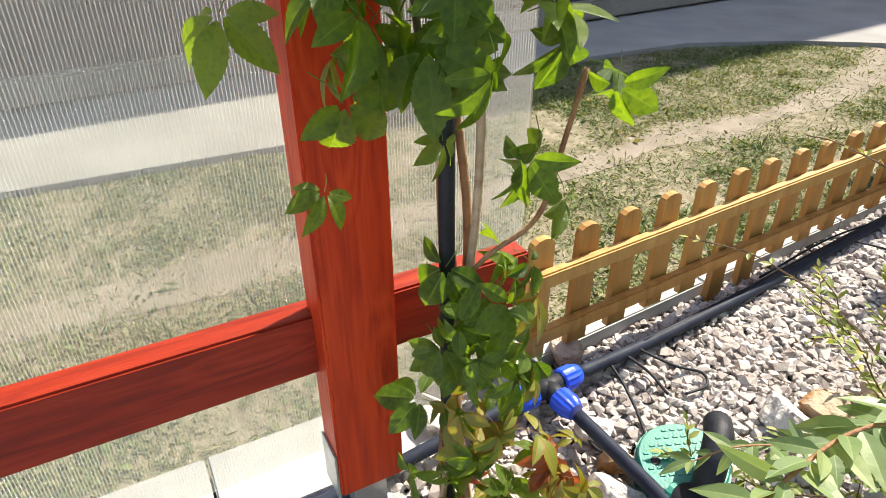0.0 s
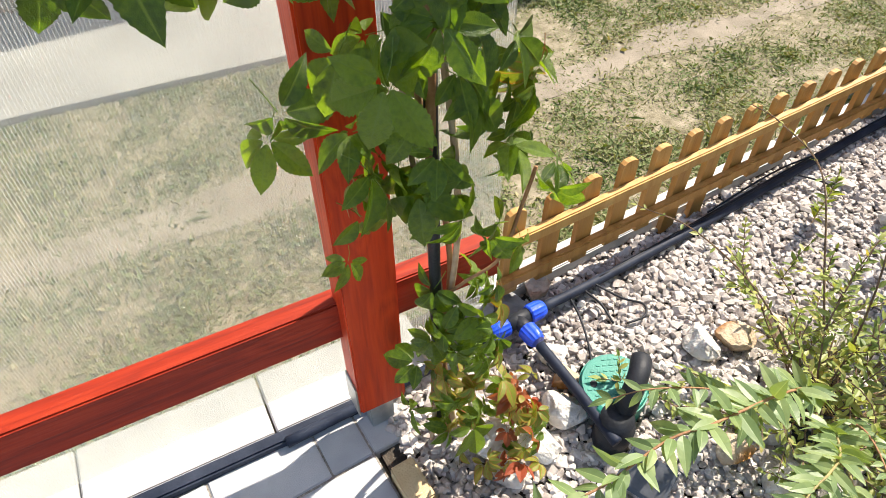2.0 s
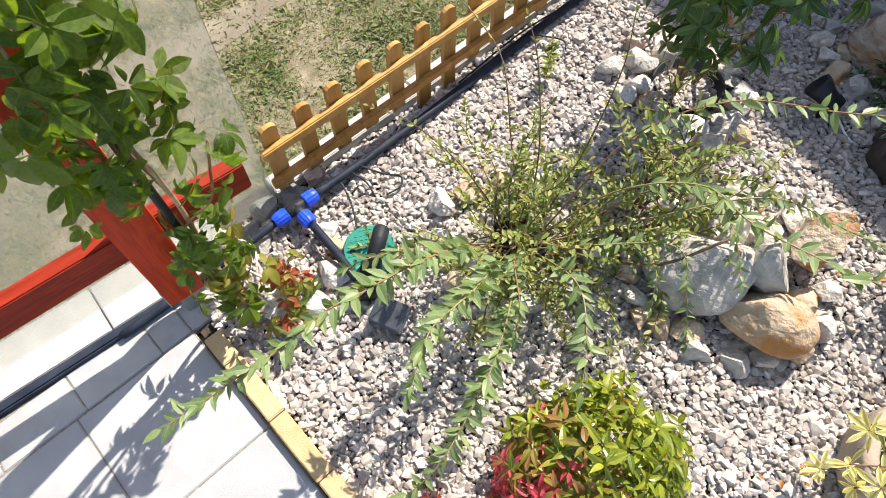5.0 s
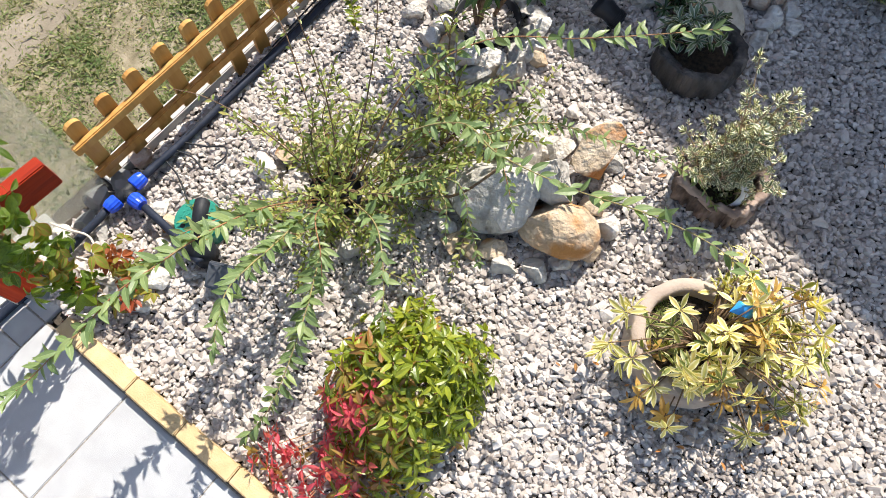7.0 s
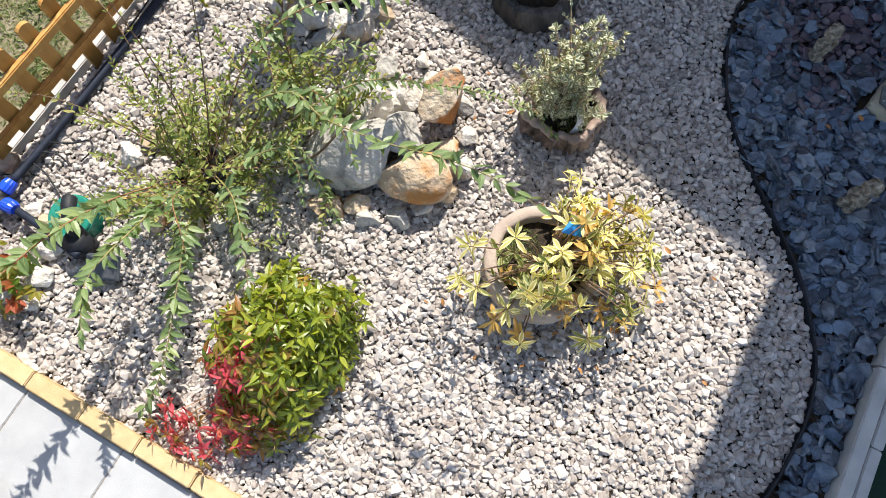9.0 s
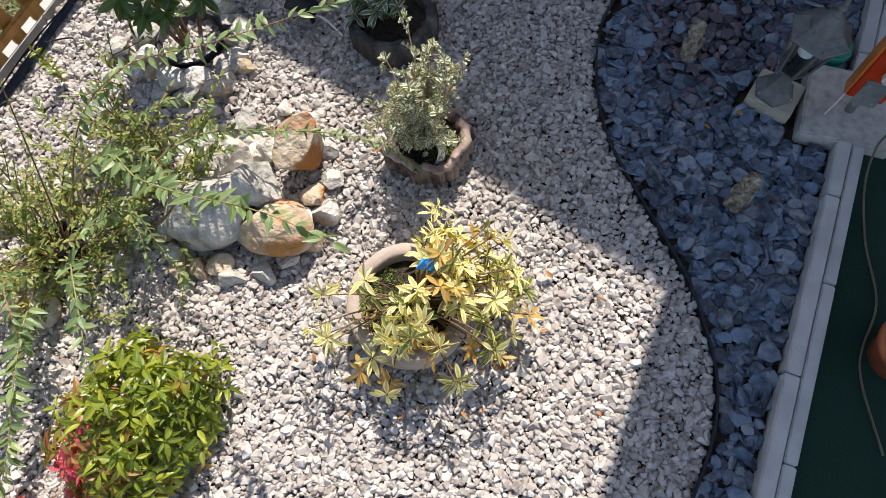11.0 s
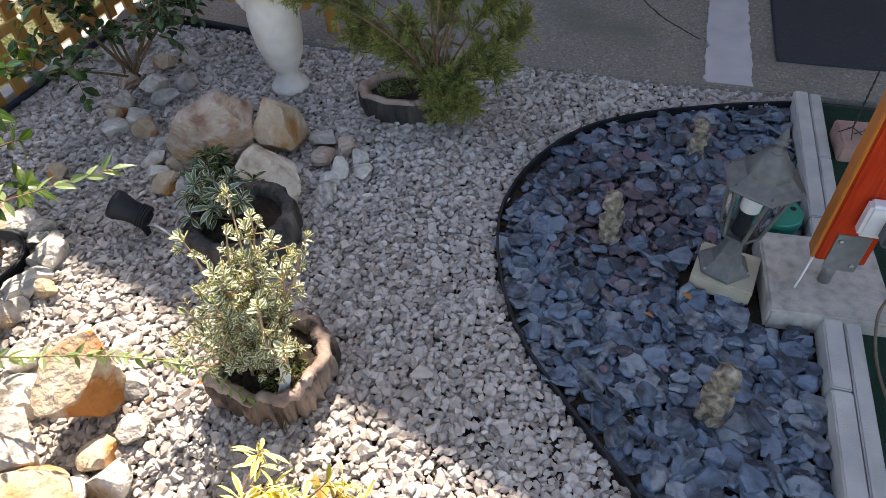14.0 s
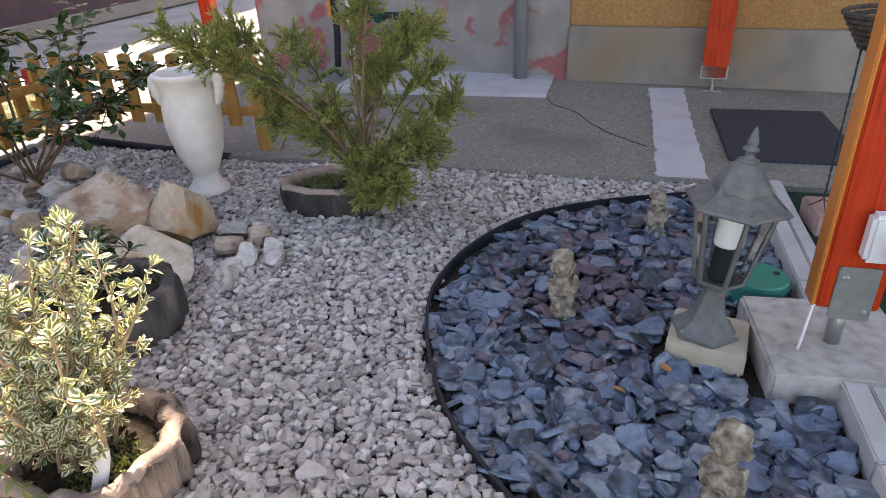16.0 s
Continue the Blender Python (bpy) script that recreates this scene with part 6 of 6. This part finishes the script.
def whorl_shrub(x, y, seed, label, mat):
    """A few tall bare stems whose long leaves hang in whorls at the ends of short side branches."""
    rng = np.random.default_rng(seed)
    t = thing("garden_shrub", pose(x, y, 0), label, "shrub")
    wood, green = Geo(), Geo()
    shape = blade(1, .36, 6, .18, .30, .52)

    def whorl(tip, out, n, size):
        out = Vector(out).normalized()
        side = out.orthogonal().normalized()
        turn = rng.uniform(0, 6.3)
        ways = [side * math.cos(turn + j * 2.4) + out.cross(side) * math.sin(turn + j * 2.4) + out * rng.uniform(-.15, .75) for j in range(n)]
        leaves(green, shape, [tuple(tip - out * rng.uniform(0, .018)) for _ in range(n)], [tuple(w) for w in ways], [tuple(out + Vector(rng.normal(size=3)) * .2) for _ in range(n)], rng.uniform(.7, 1.1, n) * size)

    for lean, height in (((-.10, .12), .80), ((.12, .02), .58), ((-.25, -.06), .55), ((.04, -.22), .46), ((.20, .24), .50), ((-.02, .26), .66)):
        line = grow((rng.normal() * .02, rng.normal() * .02, .0), (lean[0], lean[1], 1), height, rng, .22, .1, 12)
        tube(line, [.0070 * (1 - .6 * j / 12) for j in range(len(line))], 7, wood)
        whorl(line[-1], line[-1] - line[-2], 10, .075)
        for j in range(4, 12):
            for _ in range(1 if j < 8 else 2):
                way = Vector(rnd(rng, 1)[0] * (1, 1, .5)) + Vector((0, 0, .35))
                twig = grow(line[j], way, rng.uniform(.05, .12), rng, .3, .25, 5)
                tube(twig, [.0026 * (1 - .4 * i / 5) for i in range(len(twig))], 5, wood)
                whorl(twig[-1], twig[-1] - twig[-2], int(rng.integers(6, 10)), rng.uniform(.055, .078))
    part("wood", wood, BARK, t)
    part("foliage", green, mat, t)


whorl_shrub(-.90, 1.08, 41, "tall glossy-leaved shrub growing in a ring of rocks", LEAF_BRIGHT)
spindly_shrub(-1.06, 1.88, .70, 42, "dark leathery-leaved shrub behind the rocks", LEAF_LAUREL, .046, 10, 1.05, ROUND, .015)
spindly_shrub(-.73, .64, .38, 43, "thin upright shrub with narrow leaves", LEAF_SMALL, .026, 4, .45, WILLOW, .014)
tagged(part("long_twig", tube(curve([(-.86, .33, .07), (-.72, .38, .10), (-.58, .47, .13), (-.50, .56, .24)], 6), .0035, 6), BARK, smooth=True), "bare brown twig reaching over the stones", "twig")


def goldenrod(x, y, seed):
    rng = np.random.default_rng(seed)
    t = thing("seedling", pose(x, y, 0), "small bright yellow-green seedling in the gravel", "plant")
    g = Geo()
    line = [Vector((0, 0, 0)), Vector((0, .005, .05)), Vector((.004, .0, .10)), Vector((.0, .0, .15))]
    leafy(g, curve(line, 5), WILLOW, rng, .03, .008, .9, .1, spread=.3)
    part("stem", tube(line, .0015, 5), PALE_STEM, t)
    part("foliage", g, LEAF_NANDINA, t)


goldenrod(-1.20, .80, 3)


def nandina():
    rng = np.random.default_rng(51)
    t = thing("dwarf_nandina", pose(-.385, 0, 0), "low mound of lime-green leaves turning crimson at one side", "shrub")
    green, bronze, red, wood = Geo(), Geo(), Geo(), Geo()
    for k in range(476):
        a = rng.uniform(0, 2 * math.pi)
        u = rng.uniform(0, 1) ** .5
        lump = 1 + .34 * noise.noise(Vector((math.cos(a) * 1.6, math.sin(a) * 1.6, u * 1.5))) + .10 * rng.normal()
        x, y = .170 * u * lump * math.cos(a), .225 * u * lump * math.sin(a)
        z = (.235 + .03 * math.sin(a + .5)) * math.sqrt(max(.03, 1 - u * u)) * rng.uniform(.62, 1.12)
        if k >= 440:
            x, y, z = rng.uniform(-.20, -.02), rng.uniform(-.32, -.22), rng.uniform(.02, .07)
        out = Vector((x * 3.2, y * 3.2, .30 + z * 2)).normalized()
        tip = Vector((x, y, z))
        is_red = (x + .12) ** 2 + (y + .23) ** 2 < (.135 + .05 * rng.normal()) ** 2
        far = math.hypot(x + .12, y + .23)
        g = red if is_red else (bronze if rng.random() < 1.15 - far * 3.4 else green)
        n = 5
        places, ahead, ups, sizes = [], [], [], []
        for j in range(n):
            b = 2 * math.pi * j / n + rng.uniform(-.4, .4)
            side = out.orthogonal().normalized()
            v = side * math.cos(b) + out.cross(side) * math.sin(b)
            d = v + out * rng.uniform(-.3, 1.0) + Vector((0, 0, -.15))
            places.append(tip + v * .004)
            ahead.append(d)
            ups.append(out + Vector(rng.normal(size=3)) * .5)
            sizes.append(rng.uniform(.024, .045) * (.85 if is_red else 1))
        leaves(g, blade(1, .33, 6, .30, .22, .40), [tuple(p) for p in places], [tuple(p) for p in ahead], [tuple(p) for p in ups], sizes)
        if k % 4 == 0:
            tube([(x * .3, y * .3, 0), (x * .7, y * .7, z * .6), tuple(tip)], .0013, 4, wood)
    part("wood", wood, RED_STEM, t)
    part("foliage", green, LEAF_NANDINA, t, "lime-green pointed leaves")
    part("bronze_foliage", bronze, LEAF_NANDINA_BRONZE, t, "bronze-tinged leaves")
    part("red_foliage", red, LEAF_NANDINA_RED, t, "crimson autumn leaves")


nandina()


def pieris():
    rng = np.random.default_rng(61)
    t = thing("variegated_shrub", pose(.100, .515, .09), "sprawling shrub with whorls of yellow variegated leaves", "shrub")
    yellow, green, old, wood = Geo(), Geo(), Geo(), Geo()
    shape = blade(1, .27, 5, .24, .15, .60)
    for k in range(118):
        a = rng.uniform(-2.9, 1.7) if k < 72 else rng.uniform(.2, 1.9)
        r = rng.uniform(.07, .25) if k > 8 else rng.uniform(.0, .08)
        tip = Vector((r * math.cos(a) * 1.05 + .02, r * math.sin(a) * .95 + .005, rng.uniform(.04, .19) - .25 * r))
        line = curve([(rng.normal() * .01, rng.normal() * .01, 0), (tip.x * .5, tip.y * .5, tip.z * .75 + .02), tuple(tip)], 5)
        tube(line, [.0026 * (1 - .5 * j / len(line)) for j in range(len(line))], 5, wood)
        out = (Vector((tip.x * 1.6, tip.y * 1.6, .20)) + Vector(rng.normal(size=3)) * .12).normalized()
        side = out.orthogonal().normalized()
        pick = rng.random()
        g = green if pick < .26 else (old if pick < .32 or (tip.z < .02 and pick < .5) else yellow)
        n = int(rng.integers(8, 13))
        places, ahead, ups, sizes = [], [], [], []
        for j in range(n):
            b = 2 * math.pi * j / n + rng.uniform(-.3, .3)
            v = side * math.cos(b) + out.cross(side) * math.sin(b)
            places.append(tip - out * rng.uniform(0, .012))
            ahead.append(v + out * rng.uniform(-.5, 1.0) + Vector((0, 0, -.15)))
            ups.append(out)
            sizes.append(rng.uniform(.030, .052))
        leaves(g, shape, [tuple(p) for p in places], [tuple(p) for p in ahead], [tuple(p) for p in ups], sizes)
    part("wood", wood, BARK, t)
    part("foliage", yellow, LEAF_PIERIS, t, "yellow variegated leaves")
    part("green_foliage", green, LEAF_PIERIS_GREEN, t, "green leaves with pale margins")
    part("old_foliage", old, LEAF_PIERIS_OLD, t, "orange withering leaves")
    tag = Geo().add([(0, 0, 0), (.026, .004, .004), (.030, .030, .010), (.004, .026, .002), (.012, .013, .018), (.036, .014, -.012), (.04, .034, -.004)], [(0, 1, 4), (1, 2, 4), (2, 3, 4), (3, 0, 4), (1, 5, 6), (1, 6, 2)])
    part("blue_tie", tag, BLUE_TAPE, t, "crumpled blue plastic tie", m=pose(0, .05, .14) @ Matrix.Diagonal((1.3, 1.3, 1.3, 1)))


pieris()


def euonymus():
    rng = np.random.default_rng(71)
    t = thing("euonymus", pose(-.062, .960, .04), "upright bush with small cream-edged leaves", "shrub")
    leaf, wood = Geo(), Geo()
    shape = blade(1, .54, 5, .34, -.10, .58)

    def rosette(tip, out, n, size):
        out = Vector(out).normalized()
        side = out.orthogonal().normalized()
        turn = rng.uniform(0, 6.3)
        places, ahead, ups, sizes = [], [], [], []
        for j in range(n):
            b = turn + j * 2.4
            v = side * math.cos(b) + out.cross(side) * math.sin(b)
            rise = .25 + 1.3 * j / n
            places.append(tuple(tip - out * .016 * (1 - j / n)))
            ahead.append(tuple(v + out * rise + Vector(rng.normal(size=3)) * .38))
            ups.append(tuple(out - v * rise * .6))
            sizes.append(size * rng.uniform(.75, 1.15) * (1.05 - .4 * j / n))
        leaves(leaf, shape, places, ahead, ups, sizes)

    for k in range(54):
        a, tilt = rng.uniform(0, 2 * math.pi), abs(rng.normal() * .25)
        reach = rng.uniform(.13, .29)
        if k < 12:
            a, tilt, reach = rng.uniform(.6, 1.6), rng.uniform(.05, .22), rng.uniform(.29, .37)
        elif k < 18:
            a, tilt, reach = rng.uniform(2.7, 3.5), rng.uniform(.65, .85), rng.uniform(.16, .21)
        line = grow((rng.normal() * .02, rng.normal() * .02, 0), (math.cos(a) * math.sin(tilt), math.sin(a) * math.sin(tilt), math.cos(tilt)), reach, rng, .42, .2, 8)
        tube(line, [.0036 * (1 - .6 * j / 8) for j in range(len(line))], 5, wood)
        rosette(line[-1], line[-1] - line[-2], 9, .021)
        for j in range(3, 8):
            for _ in range(3):
                twig = grow(line[j], Vector(rnd(rng, 1)[0]) * 1.3 + Vector((0, 0, .7)), rng.uniform(.02, .045), rng, .3, .3, 4)
                tube(twig, .001, 4, wood)
                rosette(twig[-1], twig[-1] - twig[-2], int(rng.integers(6, 9)), rng.uniform(.012, .018))
    part("wood", wood, PALE_STEM, t)
    part("foliage", leaf, LEAF_EUONYMUS, t)
    tag = curve([(.055, -.055, .01), (.068, -.048, .045), (.070, -.036, .075), (.058, -.026, .092)], 4)
    g = Geo().add([(q.x + s * .009, q.y + s * .004, q.z) for q in tag for s in (-1, 1)], [(2 * k, 2 * k + 1, 2 * k + 3, 2 * k + 2) for k in range(len(tag) - 1)])
    strip = part("plant_label", g, WHITE_PLASTIC, t, "bent white plant label", smooth=True)
    strip.modifiers.new("thickness", "SOLIDIFY").thickness = .0008


euonymus()


def whorled(x, y, z, r, h, seed, label, mat, size=.045, n=26):
    rng = np.random.default_rng(seed)
    t = thing("garden_shrub", pose(x, y, z), label, "shrub")
    g, wood = Geo(), Geo()
    shape = blade(1, .30, 6, .35, .45, .6)
    for k in range(n):
        a, u = rng.uniform(0, 2 * math.pi), rng.uniform(0, 1) ** .5
        tip = Vector((r * u * math.cos(a), r * u * math.sin(a), h * rng.uniform(.55, 1) * math.sqrt(1.05 - u * u)))
        line = curve([(0, 0, 0), (tip.x * .5, tip.y * .5, tip.z * .6), tuple(tip)], 4)
        tube(line, .0018, 5, wood)
        leafy(g, line, shape, rng, size * .8, .02, 1.0, .4, spread=.4)
        out = Vector((tip.x * 2, tip.y * 2, .2)).normalized()
        side = out.orthogonal().normalized()
        m = 8
        leaves(g, shape, [tuple(tip)] * m, [tuple(side * math.cos(b) + out.cross(side) * math.sin(b) + out * rng.uniform(.1, 1.3)) for b in np.arange(m) * .785 + rng.uniform(-.3, .3, m) + rng.uniform(0, 1)],
               [tuple(out)] * m, rng.uniform(.6, 1.25, m) * size)
    part("wood", wood, BARK, t)
    part("foliage", g, mat, t)


whorled(-.325, 1.295, .075, .090, .15, 81, "small glossy shrub in the dark planter, glints painted along its leaf edges", LEAF_CHOISYA, .042, 17)
whorled(-.505, 1.455, .0, .065, .13, 82, "low glossy shrub against the rocks", LEAF_LAUREL, .036, 16)


def moss(x, y, z, r, seed):
    rng = np.random.default_rng(seed)
    g = Geo()
    n = 500
    a, u = rng.uniform(0, 6.3, n), rng.uniform(0, 1, n) ** .5
    leaves(g, blade(1, .3, 2), np.column_stack([x + r * u * np.cos(a), y + r * u * np.sin(a), np.full(n, z)]), rnd(rng, n) * (1, 1, .5) + (0, 0, .6), rnd(rng, n), rng.uniform(.006, .014, n))
    tagged(part("moss", g, GRASS), "short weeds on the planter's soil", "weeds", kind="stuff")


moss(.02, .54, .092, .045, 1)
moss(-.15, 1.935, .066, .055, 2)
moss(-.02, .945, .066, .05, 3)


def juniper():
    rng = np.random.default_rng(91)
    t = thing("juniper", pose(-.01, 1.90, .06), "feathery yellow-green juniper spreading from its planter", "conifer")
    base = Vector((-.01, 1.90, .06))
    # one plume: a thin axis closely set with tiny scale-like needles
    pv, pf = [], []
    for j in range(7):
        u = j / 6
        for s in range(3):
            b = j * 1.9 + s * 2.1
            d = Vector((.75, .75 * math.cos(b), .75 * math.sin(b))).normalized()
            w = d.orthogonal().normalized() * .06
            o = Vector((u, 0, 0))
            e = o + d * (.26 - .12 * u)
            k = len(pv)
            pv += [tuple(o - w), tuple(o + w), tuple(e)]
            pf.append((k, k + 1, k + 2))
    pv, pf = np.array(pv), pf
    wood, green, tips = Geo(), Geo(), Geo()
    ends = [(-.37, 1.72, .484), (-.33, 1.74, .438), (-.287, 1.78, .461), (-.267, 1.82, .397), (-.25, 1.86, .342), (-.237, 1.88, .26), (-.284, 1.84, .476), (-.215, 2.0, .423), (-.13, 1.86, .241), (-.085, 1.92, .275), (-.01, 1.98, .346),
            (.06, 1.96, .391), (.093, 2.0, .443), (-.003, 1.95, .50), (.181, 1.9, .373), (.221, 1.94, .292), (.144, 1.88, .238), (.172, 1.92, .181), (.063, 1.85, .167), (-.01, 1.88, .13), (.097, 1.84, .10), (.019, 1.83, .084), (.141, 2.0, .45), (.04, 1.94, .60)]
    sprays = {0: ([], []), 1: ([], [])}
    for e in ends:
        e = Vector(e) - base
        reach = e.length
        line = curve([(0, 0, 0), (e.x * .22 + rng.normal() * .012, e.y * .22 + rng.normal() * .012, e.z * .42), (e.x * .62 + rng.normal() * .012, e.y * .62, e.z * .80), tuple(e)], 7)
        tube(line, [.0046 * (1 - .8 * j / len(line)) for j in range(len(line))], 6, wood)
        first = max(4, int(len(line) * (1 - .17 / max(reach, .18))))
        for j in range(first, len(line)):
            for _ in range(7 if j > len(line) - 7 else 3):
                d = (line[j] - line[j - 1]).normalized()
                way = d * .7 + Vector(rnd(rng, 1)[0]) * .95 + Vector((0, 0, .12))
                twig = grow(line[j], way, rng.uniform(.035, .075), rng, .35, .1, 5)
                tube(twig, .0011, 4, wood)
                for i in range(1, 6):
                    d = (twig[i] - twig[i - 1]).normalized()
                    side = d.cross(Vector(rnd(rng, 1)[0])).normalized()
                    for s in (1, -1) * 5:
                        tone = 1 if rng.random() < .10 + .11 * i else 0
                        sprays[tone][0].append(tuple(twig[i - 1].lerp(twig[i], rng.random())))
                        sprays[tone][1].append(tuple(d * .9 + side * s * rng.uniform(.4, .9) + Vector(rnd(rng, 1)[0]) * .25))
    for tone, g in ((0, green), (1, tips)):
        n = len(sprays[tone][0])
        turns = turns_of(np.array(sprays[tone][1]), rnd(rng, n)) * rng.uniform(.008, .015, n)[:, None, None]
        g.scatter(pv, pf, turns, np.array(sprays[tone][0]))
    part("wood", wood, BARK, t)
    part("foliage", green, LEAF_JUNIPER, t)
    part("tip_foliage", tips, LEAF_JUNIPER_TIP, t, "yellow-green young tips")


juniper()


def fallen_leaves():
    rng = np.random.default_rng(95)
    shape = blade(1, .42, 4, .3, .3, .5)
    me = Geo().add(*shape[:2], edge=shape[2]).mesh("fallen_leaf")
    me.materials.append(DEAD)
    spots = [(.30, .45), (.33, .36), (.17, .28), (.05, .24), (.42, .60), (-.10, .33), (.52, .72), (.02, .70), (-.2, .9), (.60, .45), (.12, .30), (-.05, .36), (.75, 1.55), (.62, 1.30), (-.3, 1.0)]
    spots += [(rng.uniform(-1.2, .8), rng.uniform(-.25, 2.1)) for _ in range(26)] + [(.095 + rng.normal() * .16, .40 + rng.normal() * .12) for _ in range(16)]
    for x, y in spots:
        s = rng.uniform(.010, .028)
        ob = part("fallen_leaf", me, None, m=pose(x, y, .018, rng.uniform(-25, 25), rng.uniform(-25, 25), rng.uniform(0, 360)) @ Matrix.Diagonal((s, s, s, 1)))
        tagged(ob, "dry orange-brown fallen leaf on the stones", "leaf", group="fallen leaves")


DEAD = mk("dead leaf", [(.28, .11, .03), (.42, .20, .06), (.34, .17, .09)], 30, .8, .3, 120, "object", .6)
fallen_leaves()
